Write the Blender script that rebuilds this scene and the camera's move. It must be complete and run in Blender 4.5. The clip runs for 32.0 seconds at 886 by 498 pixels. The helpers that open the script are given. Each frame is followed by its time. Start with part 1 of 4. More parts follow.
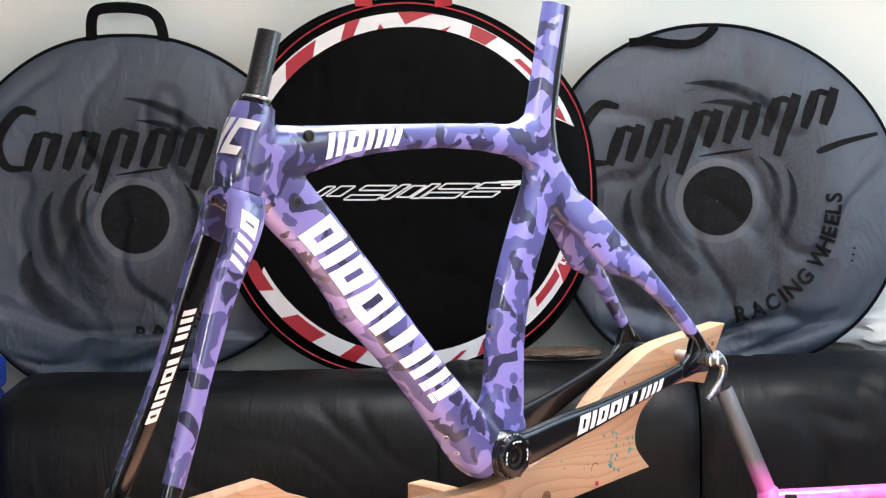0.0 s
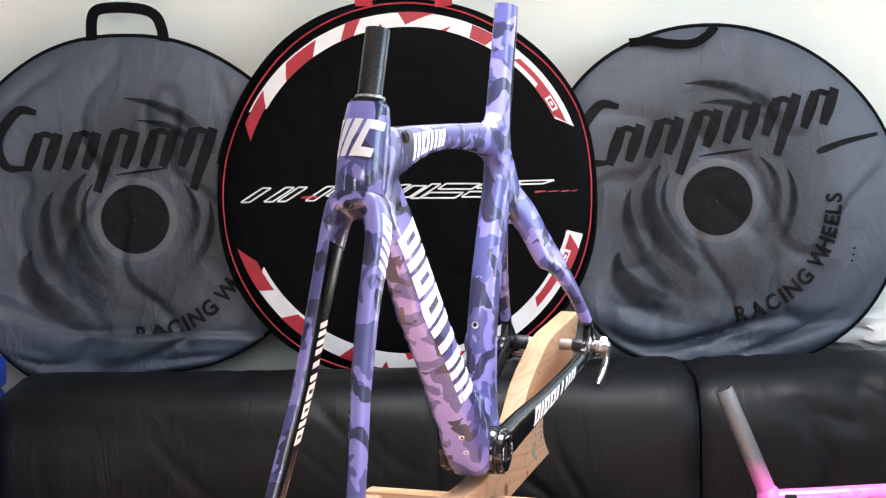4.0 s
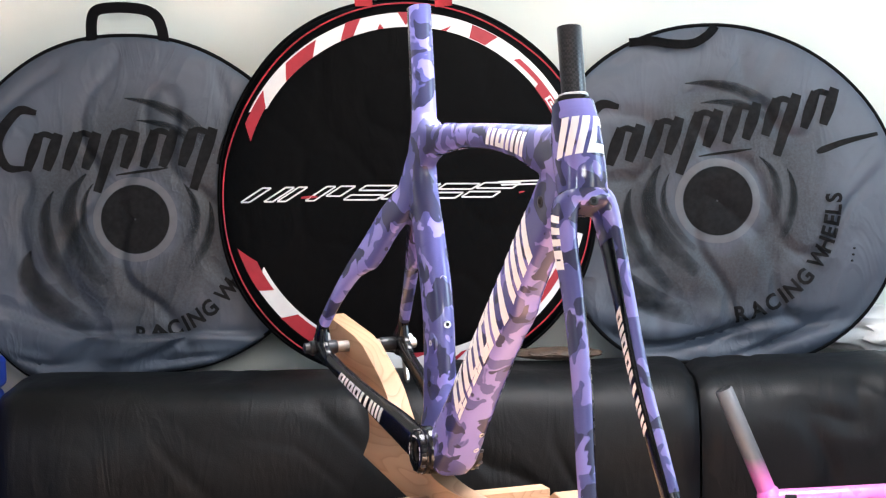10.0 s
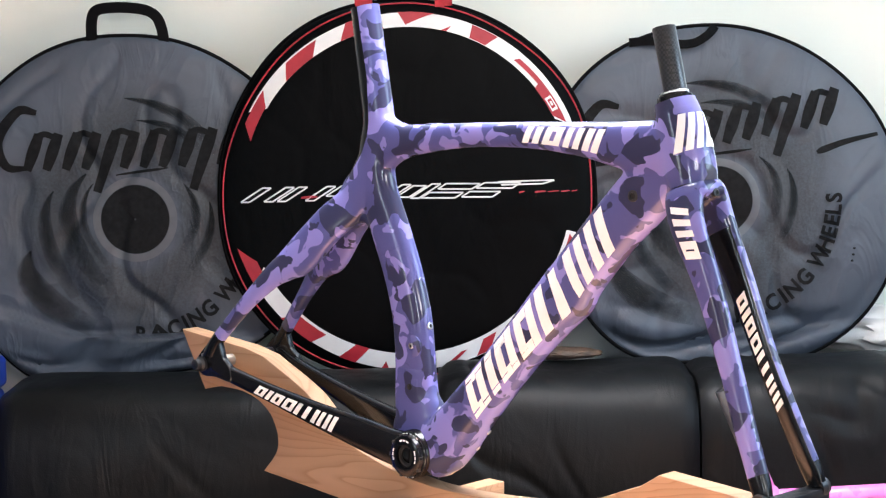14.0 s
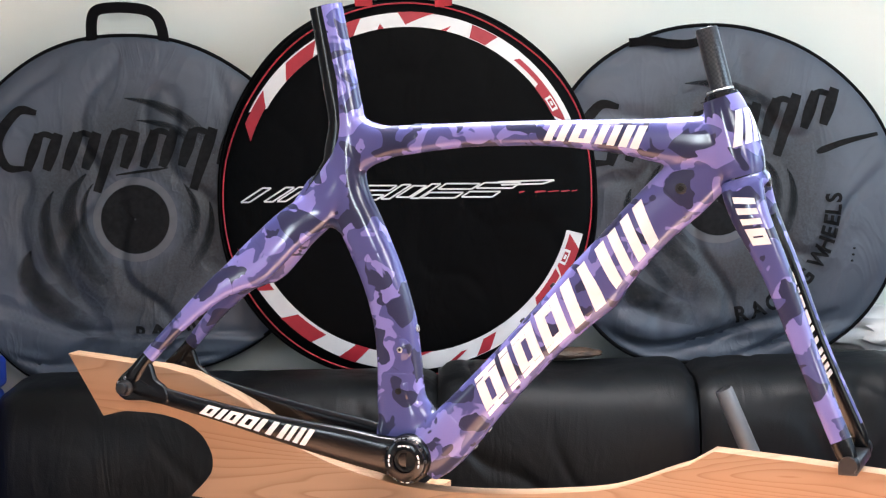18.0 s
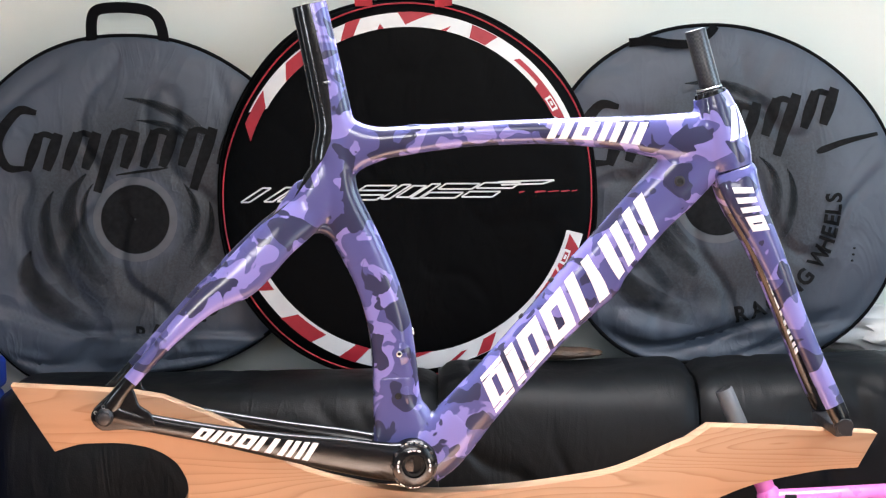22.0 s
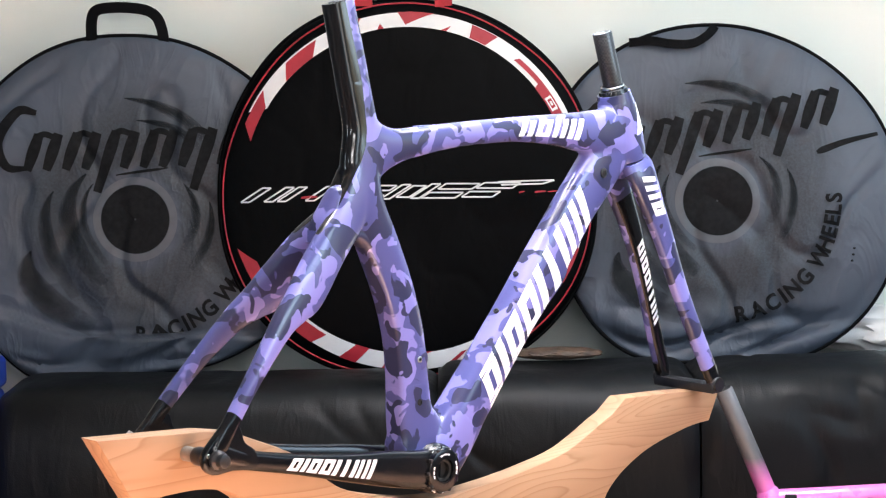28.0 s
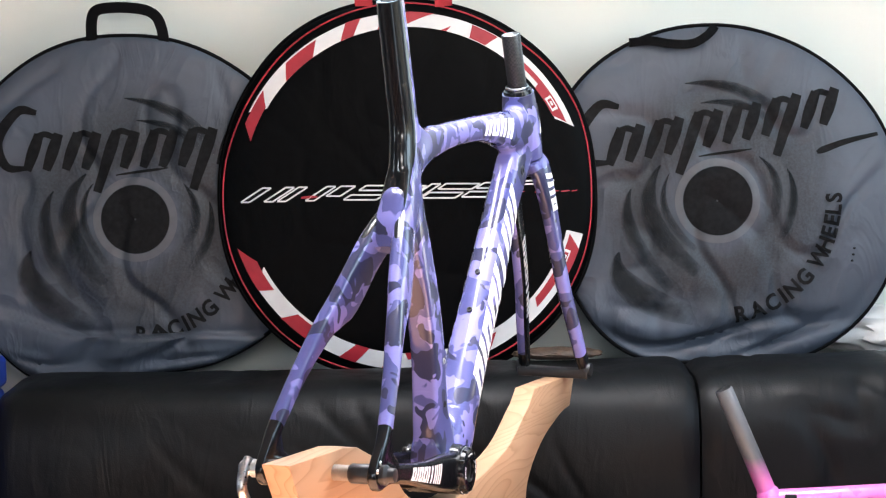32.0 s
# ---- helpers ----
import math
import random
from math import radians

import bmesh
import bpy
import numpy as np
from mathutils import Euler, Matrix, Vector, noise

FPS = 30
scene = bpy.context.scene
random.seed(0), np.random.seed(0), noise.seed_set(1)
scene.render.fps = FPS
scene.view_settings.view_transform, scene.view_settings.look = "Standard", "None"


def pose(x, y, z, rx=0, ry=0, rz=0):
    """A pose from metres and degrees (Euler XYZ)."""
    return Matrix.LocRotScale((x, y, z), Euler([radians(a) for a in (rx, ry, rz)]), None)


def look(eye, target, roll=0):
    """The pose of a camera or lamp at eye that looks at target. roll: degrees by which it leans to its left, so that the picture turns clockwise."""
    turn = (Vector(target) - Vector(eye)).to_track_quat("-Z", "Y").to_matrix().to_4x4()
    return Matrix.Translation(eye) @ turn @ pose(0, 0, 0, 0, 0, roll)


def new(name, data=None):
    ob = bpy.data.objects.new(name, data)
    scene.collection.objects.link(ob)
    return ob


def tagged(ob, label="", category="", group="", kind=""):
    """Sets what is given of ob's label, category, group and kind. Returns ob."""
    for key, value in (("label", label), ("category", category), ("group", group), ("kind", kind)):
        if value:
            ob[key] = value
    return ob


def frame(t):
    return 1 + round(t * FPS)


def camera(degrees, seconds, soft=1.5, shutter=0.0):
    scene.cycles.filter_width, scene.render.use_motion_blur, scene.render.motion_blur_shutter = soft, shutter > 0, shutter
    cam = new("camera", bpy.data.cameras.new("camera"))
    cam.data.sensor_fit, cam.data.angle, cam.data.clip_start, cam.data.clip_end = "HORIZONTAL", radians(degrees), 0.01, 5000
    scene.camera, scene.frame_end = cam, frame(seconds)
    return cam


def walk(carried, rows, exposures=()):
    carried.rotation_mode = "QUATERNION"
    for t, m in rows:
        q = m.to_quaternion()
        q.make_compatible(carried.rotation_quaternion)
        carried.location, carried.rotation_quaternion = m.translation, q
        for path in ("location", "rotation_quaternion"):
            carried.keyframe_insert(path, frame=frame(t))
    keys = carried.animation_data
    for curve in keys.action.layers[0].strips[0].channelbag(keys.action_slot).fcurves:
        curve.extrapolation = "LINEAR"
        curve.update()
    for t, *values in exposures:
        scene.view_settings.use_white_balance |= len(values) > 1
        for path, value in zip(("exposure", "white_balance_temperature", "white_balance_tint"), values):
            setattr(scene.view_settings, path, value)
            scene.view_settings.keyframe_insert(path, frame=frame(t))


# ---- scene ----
# ---- camera: stands still on a tripod before the turntable ----
cam = camera(27.6, 32.0, soft=1.25)
EYE = Vector((0.0, -2.41, 1.3754))
CAM = look(EYE, EYE + Vector((-0.00734, 0.99467, -0.10286)), roll=-0.954)
walk(cam, [(0, CAM), (32, CAM)], exposures=((0, 2.79), (3, 2.80), (5.5, 3.16), (8, 3.20), (10, 3.10), (13, 2.98), (17, 2.81), (23, 2.76), (32, 2.84)))

BB = 0.84        # height of the bottom bracket over the floor
MID = 0.0073     # the bicycle's middle plane beside the turning axis

# ---- light ----
world = bpy.data.worlds.new("world")
scene.world = world
world.use_nodes = True
sky = world.node_tree.nodes.new("ShaderNodeTexSky")
sky.sky_type, sky.sun_disc = "NISHITA", False
sky.sun_elevation, sky.sun_rotation = radians(28), radians(166.5)
world.node_tree.links.new(sky.outputs[0], world.node_tree.nodes["Background"].inputs[0])
world.node_tree.nodes["Background"].inputs[1].default_value = 0.05


def area_lamp(name, eye, target, sx, sy, watts, colour):
    data = bpy.data.lights.new(name, "AREA")
    data.shape, data.size, data.size_y, data.energy, data.color = "RECTANGLE", sx, sy, watts, colour
    ob = new(name, data)
    ob.matrix_world = look(eye, target)
    return ob


DAY = (0.755, 0.985, 1.19)
area_lamp("window_light_right", (1.57, -0.45, 1.75), (0.1, 0.3, 1.1), 0.85, 0.70, 1.62, DAY)
area_lamp("window_light_back", (1.24, 1.06, 1.50), (0.2, 0, 1.1), 0.50, 1.0, 0.38, DAY)
area_lamp("window_light_left", (-2.26, -1.22, 1.40), (0, 0, 1.15), 0.14, 1.00, 0.45, (0.82, 0.97, 1.12))
area_lamp("window_light_front", (-1.72, -3.56, 1.55), (-0.2, 0, 1.15), 0.24, 0.62, 1.90, (0.84, 0.97, 1.11))
area_lamp("window_light_sunny", (0.50, -3.56, 2.02), (0.1, 0, 1.15), 1.00, 0.40, 2.2, (0.95, 0.96, 1.04))
area_lamp("window_light_side", (1.56, -1.95, 1.35), (0.1, 0, 1.05), 0.55, 1.3, 0.72, DAY)
# no window is known here: added lamp for white upper edges on the tubes
area_lamp("added_high_light", (0.10, 1.06, 2.08), (0, -0.6, 1.2), 1.40, 0.45, 0.6, DAY)
# no known source: added overhead to brighten the tubes' upward faces
area_lamp("added_overhead_light", (0.20, 0.10, 1.93), (0.20, -0.18, 0), 0.92, 0.52, 2.3, (0.95, 0.965, 1.05)).data.spread = radians(95)
# sun through the front window: it reaches the table before the bicycle only
sun = new("sun", bpy.data.lights.new("sun", "SUN"))
sun.data.energy, sun.data.angle, sun.data.color = 5.0, radians(0.5), (1.0, 0.93, 0.84)
sun.matrix_world = look((0, 0, 0), (-0.24, 1.0, -0.55))


# ---- materials ----
def nodes_of(name):
    m = bpy.data.materials.new(name)
    m.use_nodes = True
    t = m.node_tree
    return m, t, t.nodes["Principled BSDF"]


def coords(t, scale=(1, 1, 1)):
    c = t.nodes.new("ShaderNodeTexCoord")
    mp = t.nodes.new("ShaderNodeMapping")
    mp.inputs["Scale"].default_value = scale
    t.links.new(c.outputs["Object"], mp.inputs["Vector"])
    return mp.outputs[0]


def noise_node(t, vec, scale, detail=3.0, rough=0.5, distort=0.0):
    n = t.nodes.new("ShaderNodeTexNoise")
    n.inputs["Scale"].default_value, n.inputs["Detail"].default_value = scale, detail
    n.inputs["Roughness"].default_value, n.inputs["Distortion"].default_value = rough, distort
    t.links.new(vec, n.inputs["Vector"])
    return n.outputs[0]


def ramp(t, fac, stops, mode="LINEAR"):
    r = t.nodes.new("ShaderNodeValToRGB")
    r.color_ramp.interpolation = mode
    e = r.color_ramp.elements
    while len(e) < len(stops):
        e.new(0.5)
    for i, (p, c) in enumerate(stops):
        e[i].position, e[i].color = p, (*c, 1) if len(c) == 3 else c
    t.links.new(fac, r.inputs[0])
    return r.outputs[0]


def bump(t, b, height, strength, dist, prior=None):
    n = t.nodes.new("ShaderNodeBump")
    n.inputs["Strength"].default_value, n.inputs["Distance"].default_value = strength, dist
    t.links.new(height, n.inputs["Height"])
    if prior:
        t.links.new(prior, n.inputs["Normal"])
    t.links.new(n.outputs[0], b.inputs["Normal"])
    return n.outputs[0]


def plain(name, colour, rough=0.5, metal=0.0, vary=0.12, scale=30, grain=0.0, grain_scale=400, coat=0.0, scales=(1, 1, 1), spec=0.5):
    """A surface of one colour with uneven tone and gloss and a fine relief."""
    m, t, b = nodes_of(name)
    v = coords(t, scales)
    n = noise_node(t, v, scale, 4)
    lo = tuple(c * (1 - vary) for c in colour)
    hi = tuple(min(1, c * (1 + vary)) for c in colour)
    t.links.new(ramp(t, n, [(0.3, lo), (0.7, hi)]), b.inputs["Base Color"])
    r0 = max(0.02, rough * 0.85)
    t.links.new(ramp(t, noise_node(t, v, scale * 2.3, 3), [(0.3, (r0,) * 3), (0.7, (min(1, rough * 1.15),) * 3)]), b.inputs["Roughness"])
    b.inputs["Metallic"].default_value = metal
    b.inputs["Coat Weight"].default_value = coat
    b.inputs["Specular IOR Level"].default_value = spec
    b.inputs["Coat Roughness"].default_value = 0.06
    if grain:
        bump(t, b, noise_node(t, v, grain_scale, 2), grain, 0.001)
    return m


def mix_colour(t, fac, a, b):
    n = t.nodes.new("ShaderNodeMix")
    n.data_type = "RGBA"
    for sock, val in ((n.inputs[0], fac), (n.inputs[6], a), (n.inputs[7], b)):
        if isinstance(val, (tuple, float, int)):
            sock.default_value = (*val, 1) if isinstance(val, tuple) else val
        else:
            t.links.new(val, sock)
    return n.outputs[2]


def camouflage(name="camouflage_lacquer", black_back=False):
    """Lavender lacquer with blue-violet, slate and light blobs under a clear coat.

    With black_back the paint ends in gloss black behind a curve down the mast's flank."""
    m, t, b = nodes_of(name)
    v = coords(t, (1, 1.0, 1))
    light, middle, dark = (0.213, 0.200, 0.515), (0.080, 0.084, 0.242), (0.031, 0.033, 0.080)
    n1 = noise_node(t, v, 24.5, 2.0, 0.42, 0.6)
    mp = t.nodes.new("ShaderNodeMapping")
    mp.inputs["Location"].default_value = (3.7, 1.3, 5.1)
    t.links.new(v, mp.inputs["Vector"])
    n2 = noise_node(t, mp.outputs[0], 26.5, 2.0, 0.42, 0.6)
    edge = 0.012
    f1 = ramp(t, n1, [(0.482, (0, 0, 0)), (0.482 + edge, (1, 1, 1))])
    f2 = ramp(t, n2, [(0.545, (0, 0, 0)), (0.545 + edge, (1, 1, 1))])
    c = mix_colour(t, f2, mix_colour(t, f1, light, middle), dark)
    if black_back:
        sep = t.nodes.new("ShaderNodeSeparateXYZ")
        t.links.new(v, sep.inputs[0])
        z = t.nodes.new("ShaderNodeMapRange")
        z.inputs[1].default_value, z.inputs[2].default_value = 0.33, 0.62
        t.links.new(sep.outputs[2], z.inputs[0])
        curve = ((0.330, -0.254), (0.345, -0.232), (0.362, -0.2105), (0.388, -0.190), (0.414, -0.170), (0.435, -0.160), (0.456, -0.157), (0.516, -0.161), (0.620, -0.183))
        edge_x = ramp(t, z.outputs[0], [((h - 0.33) / 0.29, (-x,) * 3) for h, x in curve])
        add = t.nodes.new("ShaderNodeMath")
        t.links.new(sep.outputs[0], add.inputs[0])
        t.links.new(edge_x, add.inputs[1])
        less = t.nodes.new("ShaderNodeMath")
        less.operation = "LESS_THAN"
        less.inputs[1].default_value = 0.0
        t.links.new(add.outputs[0], less.inputs[0])
        over = t.nodes.new("ShaderNodeMath")
        over.operation = "GREATER_THAN"
        over.inputs[1].default_value = 0.33
        t.links.new(sep.outputs[2], over.inputs[0])
        both = t.nodes.new("ShaderNodeMath")
        both.operation = "MULTIPLY"
        t.links.new(less.outputs[0], both.inputs[0])
        t.links.new(over.outputs[0], both.inputs[1])
        c = mix_colour(t, both.outputs[0], c, (0.005, 0.005, 0.006))
    t.links.new(c, b.inputs["Base Color"])
    b.inputs["Roughness"].default_value = 0.42
    b.inputs["Specular IOR Level"].default_value = 0.12
    b.inputs["Coat Weight"].default_value = 1.0
    t.links.new(ramp(t, noise_node(t, v, 60, 3), [(0.3, (0.10,) * 3), (0.7, (0.14,) * 3)]), b.inputs["Coat Roughness"])
    return m


def pine(name, axis_scale, seed=0.0):
    """Planed softwood: pale, with long brown growth lines and fine pores."""
    m, t, b = nodes_of(name)
    c = t.nodes.new("ShaderNodeTexCoord")
    mp = t.nodes.new("ShaderNodeMapping")
    mp.inputs["Scale"].default_value = axis_scale
    mp.inputs["Location"].default_value = (seed, seed * 0.7, seed * 0.3)
    t.links.new(c.outputs["Object"], mp.inputs["Vector"])
    v = mp.outputs[0]
    big = noise_node(t, v, 2.6, 2.5, 0.45, 0.5)
    mul = t.nodes.new("ShaderNodeMath")
    mul.operation = "MULTIPLY"
    mul.inputs[1].default_value = 34.0
    t.links.new(big, mul.inputs[0])
    fr = t.nodes.new("ShaderNodeMath")
    fr.operation = "FRACT"
    t.links.new(mul.outputs[0], fr.inputs[0])
    pale, line = (0.475, 0.288, 0.168), (0.375, 0.208, 0.110)
    ring = ramp(t, fr.outputs[0], [(0.0, pale), (0.55, (0.460, 0.277, 0.160)), (0.80, (0.420, 0.246, 0.137)), (0.90, line), (0.93, line), (1.0, pale)])
    blotch = ramp(t, noise_node(t, v, 2.4, 3), [(0.35, (0.88, 0.83, 0.79)), (0.65, (1, 1, 1))])
    mixn = t.nodes.new("ShaderNodeMix")
    mixn.data_type, mixn.blend_type = "RGBA", "MULTIPLY"
    mixn.inputs[0].default_value = 1.0
    t.links.new(ring, mixn.inputs[6])
    t.links.new(blotch, mixn.inputs[7])
    t.links.new(mixn.outputs[2], b.inputs["Base Color"])
    b.inputs["Roughness"].default_value = 0.55
    bump(t, b, noise_node(t, v, 160, 3), 0.12, 0.0006)
    return m


def leather():
    """Worn black hide: dull, with a fine grain, soft wrinkles and uneven gloss."""
    m, t, b = nodes_of("black_leather")
    v = coords(t)
    t.links.new(ramp(t, noise_node(t, v, 5, 4), [(0.3, (0.0018, 0.0019, 0.0022)), (0.7, (0.0040, 0.0042, 0.0046))]), b.inputs["Base Color"])
    t.links.new(ramp(t, noise_node(t, v, 8, 5), [(0.3, (0.40,) * 3), (0.7, (0.58,) * 3)]), b.inputs["Roughness"])
    b.inputs["Specular IOR Level"].default_value = 0.20
    vor = t.nodes.new("ShaderNodeTexVoronoi")
    vor.inputs["Scale"].default_value = 420
    t.links.new(v, vor.inputs["Vector"])
    first = bump(t, b, vor.outputs["Distance"], 0.15, 0.001)
    second = bump(t, b, noise_node(t, v, 9, 3, 0.5, 0.3), 0.25, 0.012, first)
    # wrinkles that hang down from the seams
    hang = coords(t, (1.0, 0.5, 0.28))
    fine = ramp(t, noise_node(t, hang, 17, 3, 0.5, 0.7), [(0.38, (0,) * 3), (0.50, (1,) * 3), (0.62, (0,) * 3)])
    bump(t, b, fine, 0.15, 0.004, second)
    return m


def nylon(name, colour, print_ring=False, spec=0.5, crinkle=0.25):
    """Coated bag cloth, creased; the grey ones carry a sprayed swirl print round the hub."""
    m, t, b = nodes_of(name)
    v = coords(t)
    lo = tuple(c * 0.86 for c in colour)
    base = ramp(t, noise_node(t, v, 6, 5), [(0.3, lo), (0.7, colour)])
    if print_ring:
        c = t.nodes.new("ShaderNodeTexCoord")
        sep = t.nodes.new("ShaderNodeSeparateXYZ")
        t.links.new(c.outputs["Object"], sep.inputs[0])
        flat = t.nodes.new("ShaderNodeCombineXYZ")
        t.links.new(sep.outputs[0], flat.inputs[0])
        t.links.new(sep.outputs[2], flat.inputs[2])
        ln = t.nodes.new("ShaderNodeVectorMath")
        ln.operation = "LENGTH"
        t.links.new(flat.outputs[0], ln.inputs[0])
        add = t.nodes.new("ShaderNodeMath")
        add.operation = "MULTIPLY_ADD"
        add.inputs[1].default_value, add.inputs[2].default_value = 0.09, -0.045
        t.links.new(noise_node(t, v, 7, 4, 0.6), add.inputs[0])
        rad = t.nodes.new("ShaderNodeMath")
        t.links.new(ln.outputs["Value"], rad.inputs[0])
        t.links.new(add.outputs[0], rad.inputs[1])
        grit = ramp(t, noise_node(t, v, 240, 3, 0.7), [(0.36, (0.80,) * 3), (0.64, (1.10,) * 3)])
        spray = ramp(t, rad.outputs[0], [(0.0, (0.9,) * 3), (0.082, (0.25,) * 3), (0.105, (0.74,) * 3), (0.15, (0.86,) * 3), (0.20, (0.55,) * 3), (0.265, (0.0,) * 3)])
        gm = t.nodes.new("ShaderNodeMath")
        gm.operation = "MULTIPLY"
        gm.use_clamp = True
        t.links.new(spray, gm.inputs[0])
        t.links.new(grit, gm.inputs[1])
        base = mix_colour(t, gm.outputs[0], base, tuple(c * 0.11 for c in colour))
    t.links.new(base, b.inputs["Base Color"])
    b.inputs["Roughness"].default_value = 0.48
    b.inputs["Specular IOR Level"].default_value = spec
    first = bump(t, b, noise_node(t, v, 900, 2), 0.12, 0.0006)
    second = bump(t, b, noise_node(t, v, 7, 3, 0.5, 0.2), 0.30, 0.020, first)
    # thin crinkles of the coated cloth
    far = coords(t, (1.0, 1.0, 0.55))
    ridge = ramp(t, noise_node(t, far, 10, 3, 0.5, 1.2), [(0.40, (0,) * 3), (0.50, (1,) * 3), (0.60, (0,) * 3)])
    bump(t, b, ridge, crinkle, 0.005, second)
    return m


def carbon():
    """Bare woven carbon: fine light and dark tows under a thin satin resin."""
    m, t, b = nodes_of("carbon_weave")
    ck = t.nodes.new("ShaderNodeTexChecker")
    ck.inputs["Scale"].default_value = 330
    ck.inputs[1].default_value, ck.inputs[2].default_value = (0.004, 0.004, 0.005, 1), (0.028, 0.028, 0.031, 1)
    v = coords(t)
    t.links.new(v, ck.inputs["Vector"])
    t.links.new(mix_colour(t, ramp(t, noise_node(t, v, 45, 4), [(0.35, (0.25,) * 3), (0.65, (0.95,) * 3)]), (0.006, 0.006, 0.007), ck.outputs[0]), b.inputs["Base Color"])
    b.inputs["Roughness"].default_value = 0.38
    b.inputs["Coat Weight"].default_value, b.inputs["Coat Roughness"].default_value = 0.4, 0.2
    return m


def fade():
    """Grey metallic lacquer that fades to pink down the tube."""
    m, t, b = nodes_of("grey_to_pink_lacquer")
    c = t.nodes.new("ShaderNodeTexCoord")
    sep = t.nodes.new("ShaderNodeSeparateXYZ")
    t.links.new(c.outputs["Object"], sep.inputs[0])
    t.links.new(ramp(t, sep.outputs[2], [(0.690, (0.72, 0.16, 0.50)), (0.742, (0.088, 0.090, 0.094))]), b.inputs["Base Color"])
    b.inputs["Roughness"].default_value, b.inputs["Metallic"].default_value, b.inputs["Coat Weight"].default_value = 0.5, 0.0, 0.45
    return m


def sprayed():
    """Dark print sprayed on in specks: dense where the mesh's spray value is high, gritty towards its edges."""
    m, t, b = nodes_of("sprayed_dark_print")
    v = coords(t)
    b.inputs["Base Color"].default_value, b.inputs["Roughness"].default_value, b.inputs["Specular IOR Level"].default_value = (0.010, 0.0115, 0.0140, 1), 0.7, 0.3
    at = t.nodes.new("ShaderNodeAttribute")
    at.attribute_name = "spray"
    grit = t.nodes.new("ShaderNodeMath")
    grit.operation = "MULTIPLY_ADD"
    grit.inputs[1].default_value = 1.5
    t.links.new(noise_node(t, v, 800, 3, 0.7), grit.inputs[0])
    cloud = t.nodes.new("ShaderNodeMath")
    cloud.operation = "MULTIPLY_ADD"
    cloud.inputs[1].default_value, cloud.inputs[2].default_value = 0.9, -1.10
    t.links.new(noise_node(t, v, 34, 3, 0.6), cloud.inputs[0])
    t.links.new(cloud.outputs[0], grit.inputs[2])
    total = t.nodes.new("ShaderNodeMath")
    t.links.new(at.outputs["Fac"], total.inputs[0])
    t.links.new(grit.outputs[0], total.inputs[1])
    t.links.new(ramp(t, total.outputs[0], [(0.05, (0,) * 3), (0.85, (0.80,) * 3)]), b.inputs["Alpha"])
    return m


CAMO = camouflage()
CAMO_BLACK = camouflage("camouflage_and_black_lacquer", True)
GLOSS_BLACK = plain("gloss_black_lacquer", (0.005, 0.005, 0.006), 0.20, 0, 0.2, 40)
SATIN_BLACK = plain("satin_black_metal", (0.016, 0.016, 0.018), 0.38, 0.1, 0.25, 60)
WHITE_PRINT = plain("white_print", (0.86, 0.86, 0.87), 0.35, 0, 0.03, 80)
STEEL = plain("brushed_steel", (0.62, 0.62, 0.62), 0.30, 1.0, 0.1, 120)
ALLOY = plain("grey_alloy", (0.31, 0.275, 0.24), 0.6, 0.7, 0.12, 90)
CARBON = carbon()
PINE = pine("pine_plank_wood", (0.34, 1.6, 2.9))
PINE_CROSS = pine("pine_cross_wood", (2.6, 0.9, 4.6), 2.3)
LEATHER = leather()
GREY_CLOTH = nylon("grey_bag_cloth", (0.070, 0.085, 0.114), True)
BLACK_CLOTH = nylon("black_bag_cloth", (0.0015, 0.0015, 0.0018), False, 0.05, 0.08)
BLADE_PRINT = sprayed()
BLACK_PRINT = plain("black_print", (0.0055, 0.0055, 0.0065), 0.75, 0, 0.35, 45, spec=0.2)
GREY_PRINT = plain("grey_print", (0.086, 0.092, 0.106), 0.5, 0, 0.1, 45)
RED_PRINT = plain("red_print", (0.36, 0.014, 0.028), 0.5, 0, 0.12, 45)
WHITE_CLOTH = plain("white_band_cloth", (0.72, 0.72, 0.72), 0.5, 0, 0.05, 30, 0.2, 700)
WEBBING = plain("black_webbing", (0.0035, 0.0035, 0.0042), 0.7, 0, 0.2, 60, 0.5, 900, spec=0.08)
RED_WEBBING = plain("red_webbing", (0.42, 0.02, 0.03), 0.6, 0, 0.15, 60, 0.5, 900)
WALL_PAINT = plain("cream_wall_paint", (0.805, 0.83, 0.77), 0.8, 0, 0.02, 3, 0.12, 260)
CEILING_PAINT = plain("white_ceiling_paint", (0.82, 0.81, 0.79), 0.85, 0, 0.02, 3, 0.1, 200)
TABLE_WOOD = plain("reddish_table_wood", (0.78, 0.42, 0.27), 0.5, 0, 0.12, 5, 0.1, 200, scales=(8, 1, 1))
# unseen floor and walls are dark to dim reflections; slate offsets warm bounce
FLOOR_WOOD = plain("dark_floor_wood", (0.075, 0.045, 0.028), 0.45, 0, 0.3, 6, 0.1, 200, scales=(1, 6, 1))
SIDE_PAINT = plain("unseen_wall_slate", (0.105, 0.122, 0.145), 0.8, 0, 0.05, 3, 0.12, 260)
PINK = plain("pink_lacquer", (0.72, 0.16, 0.50), 0.3, 0.1, 0.05, 30, coat=1.0)
FADE = fade()
TEAL = plain("teal_paint", (0.05, 0.24, 0.24), 0.5, 0, 0.3, 90)
BLUE = plain("blue_plastic", (0.010, 0.055, 0.42), 0.4, 0, 0.1, 20, 0.1, 300)
BROWN = plain("brown_plaited_leather", (0.060, 0.034, 0.020), 0.6, 0, 0.4, 60, 0.5, 160)
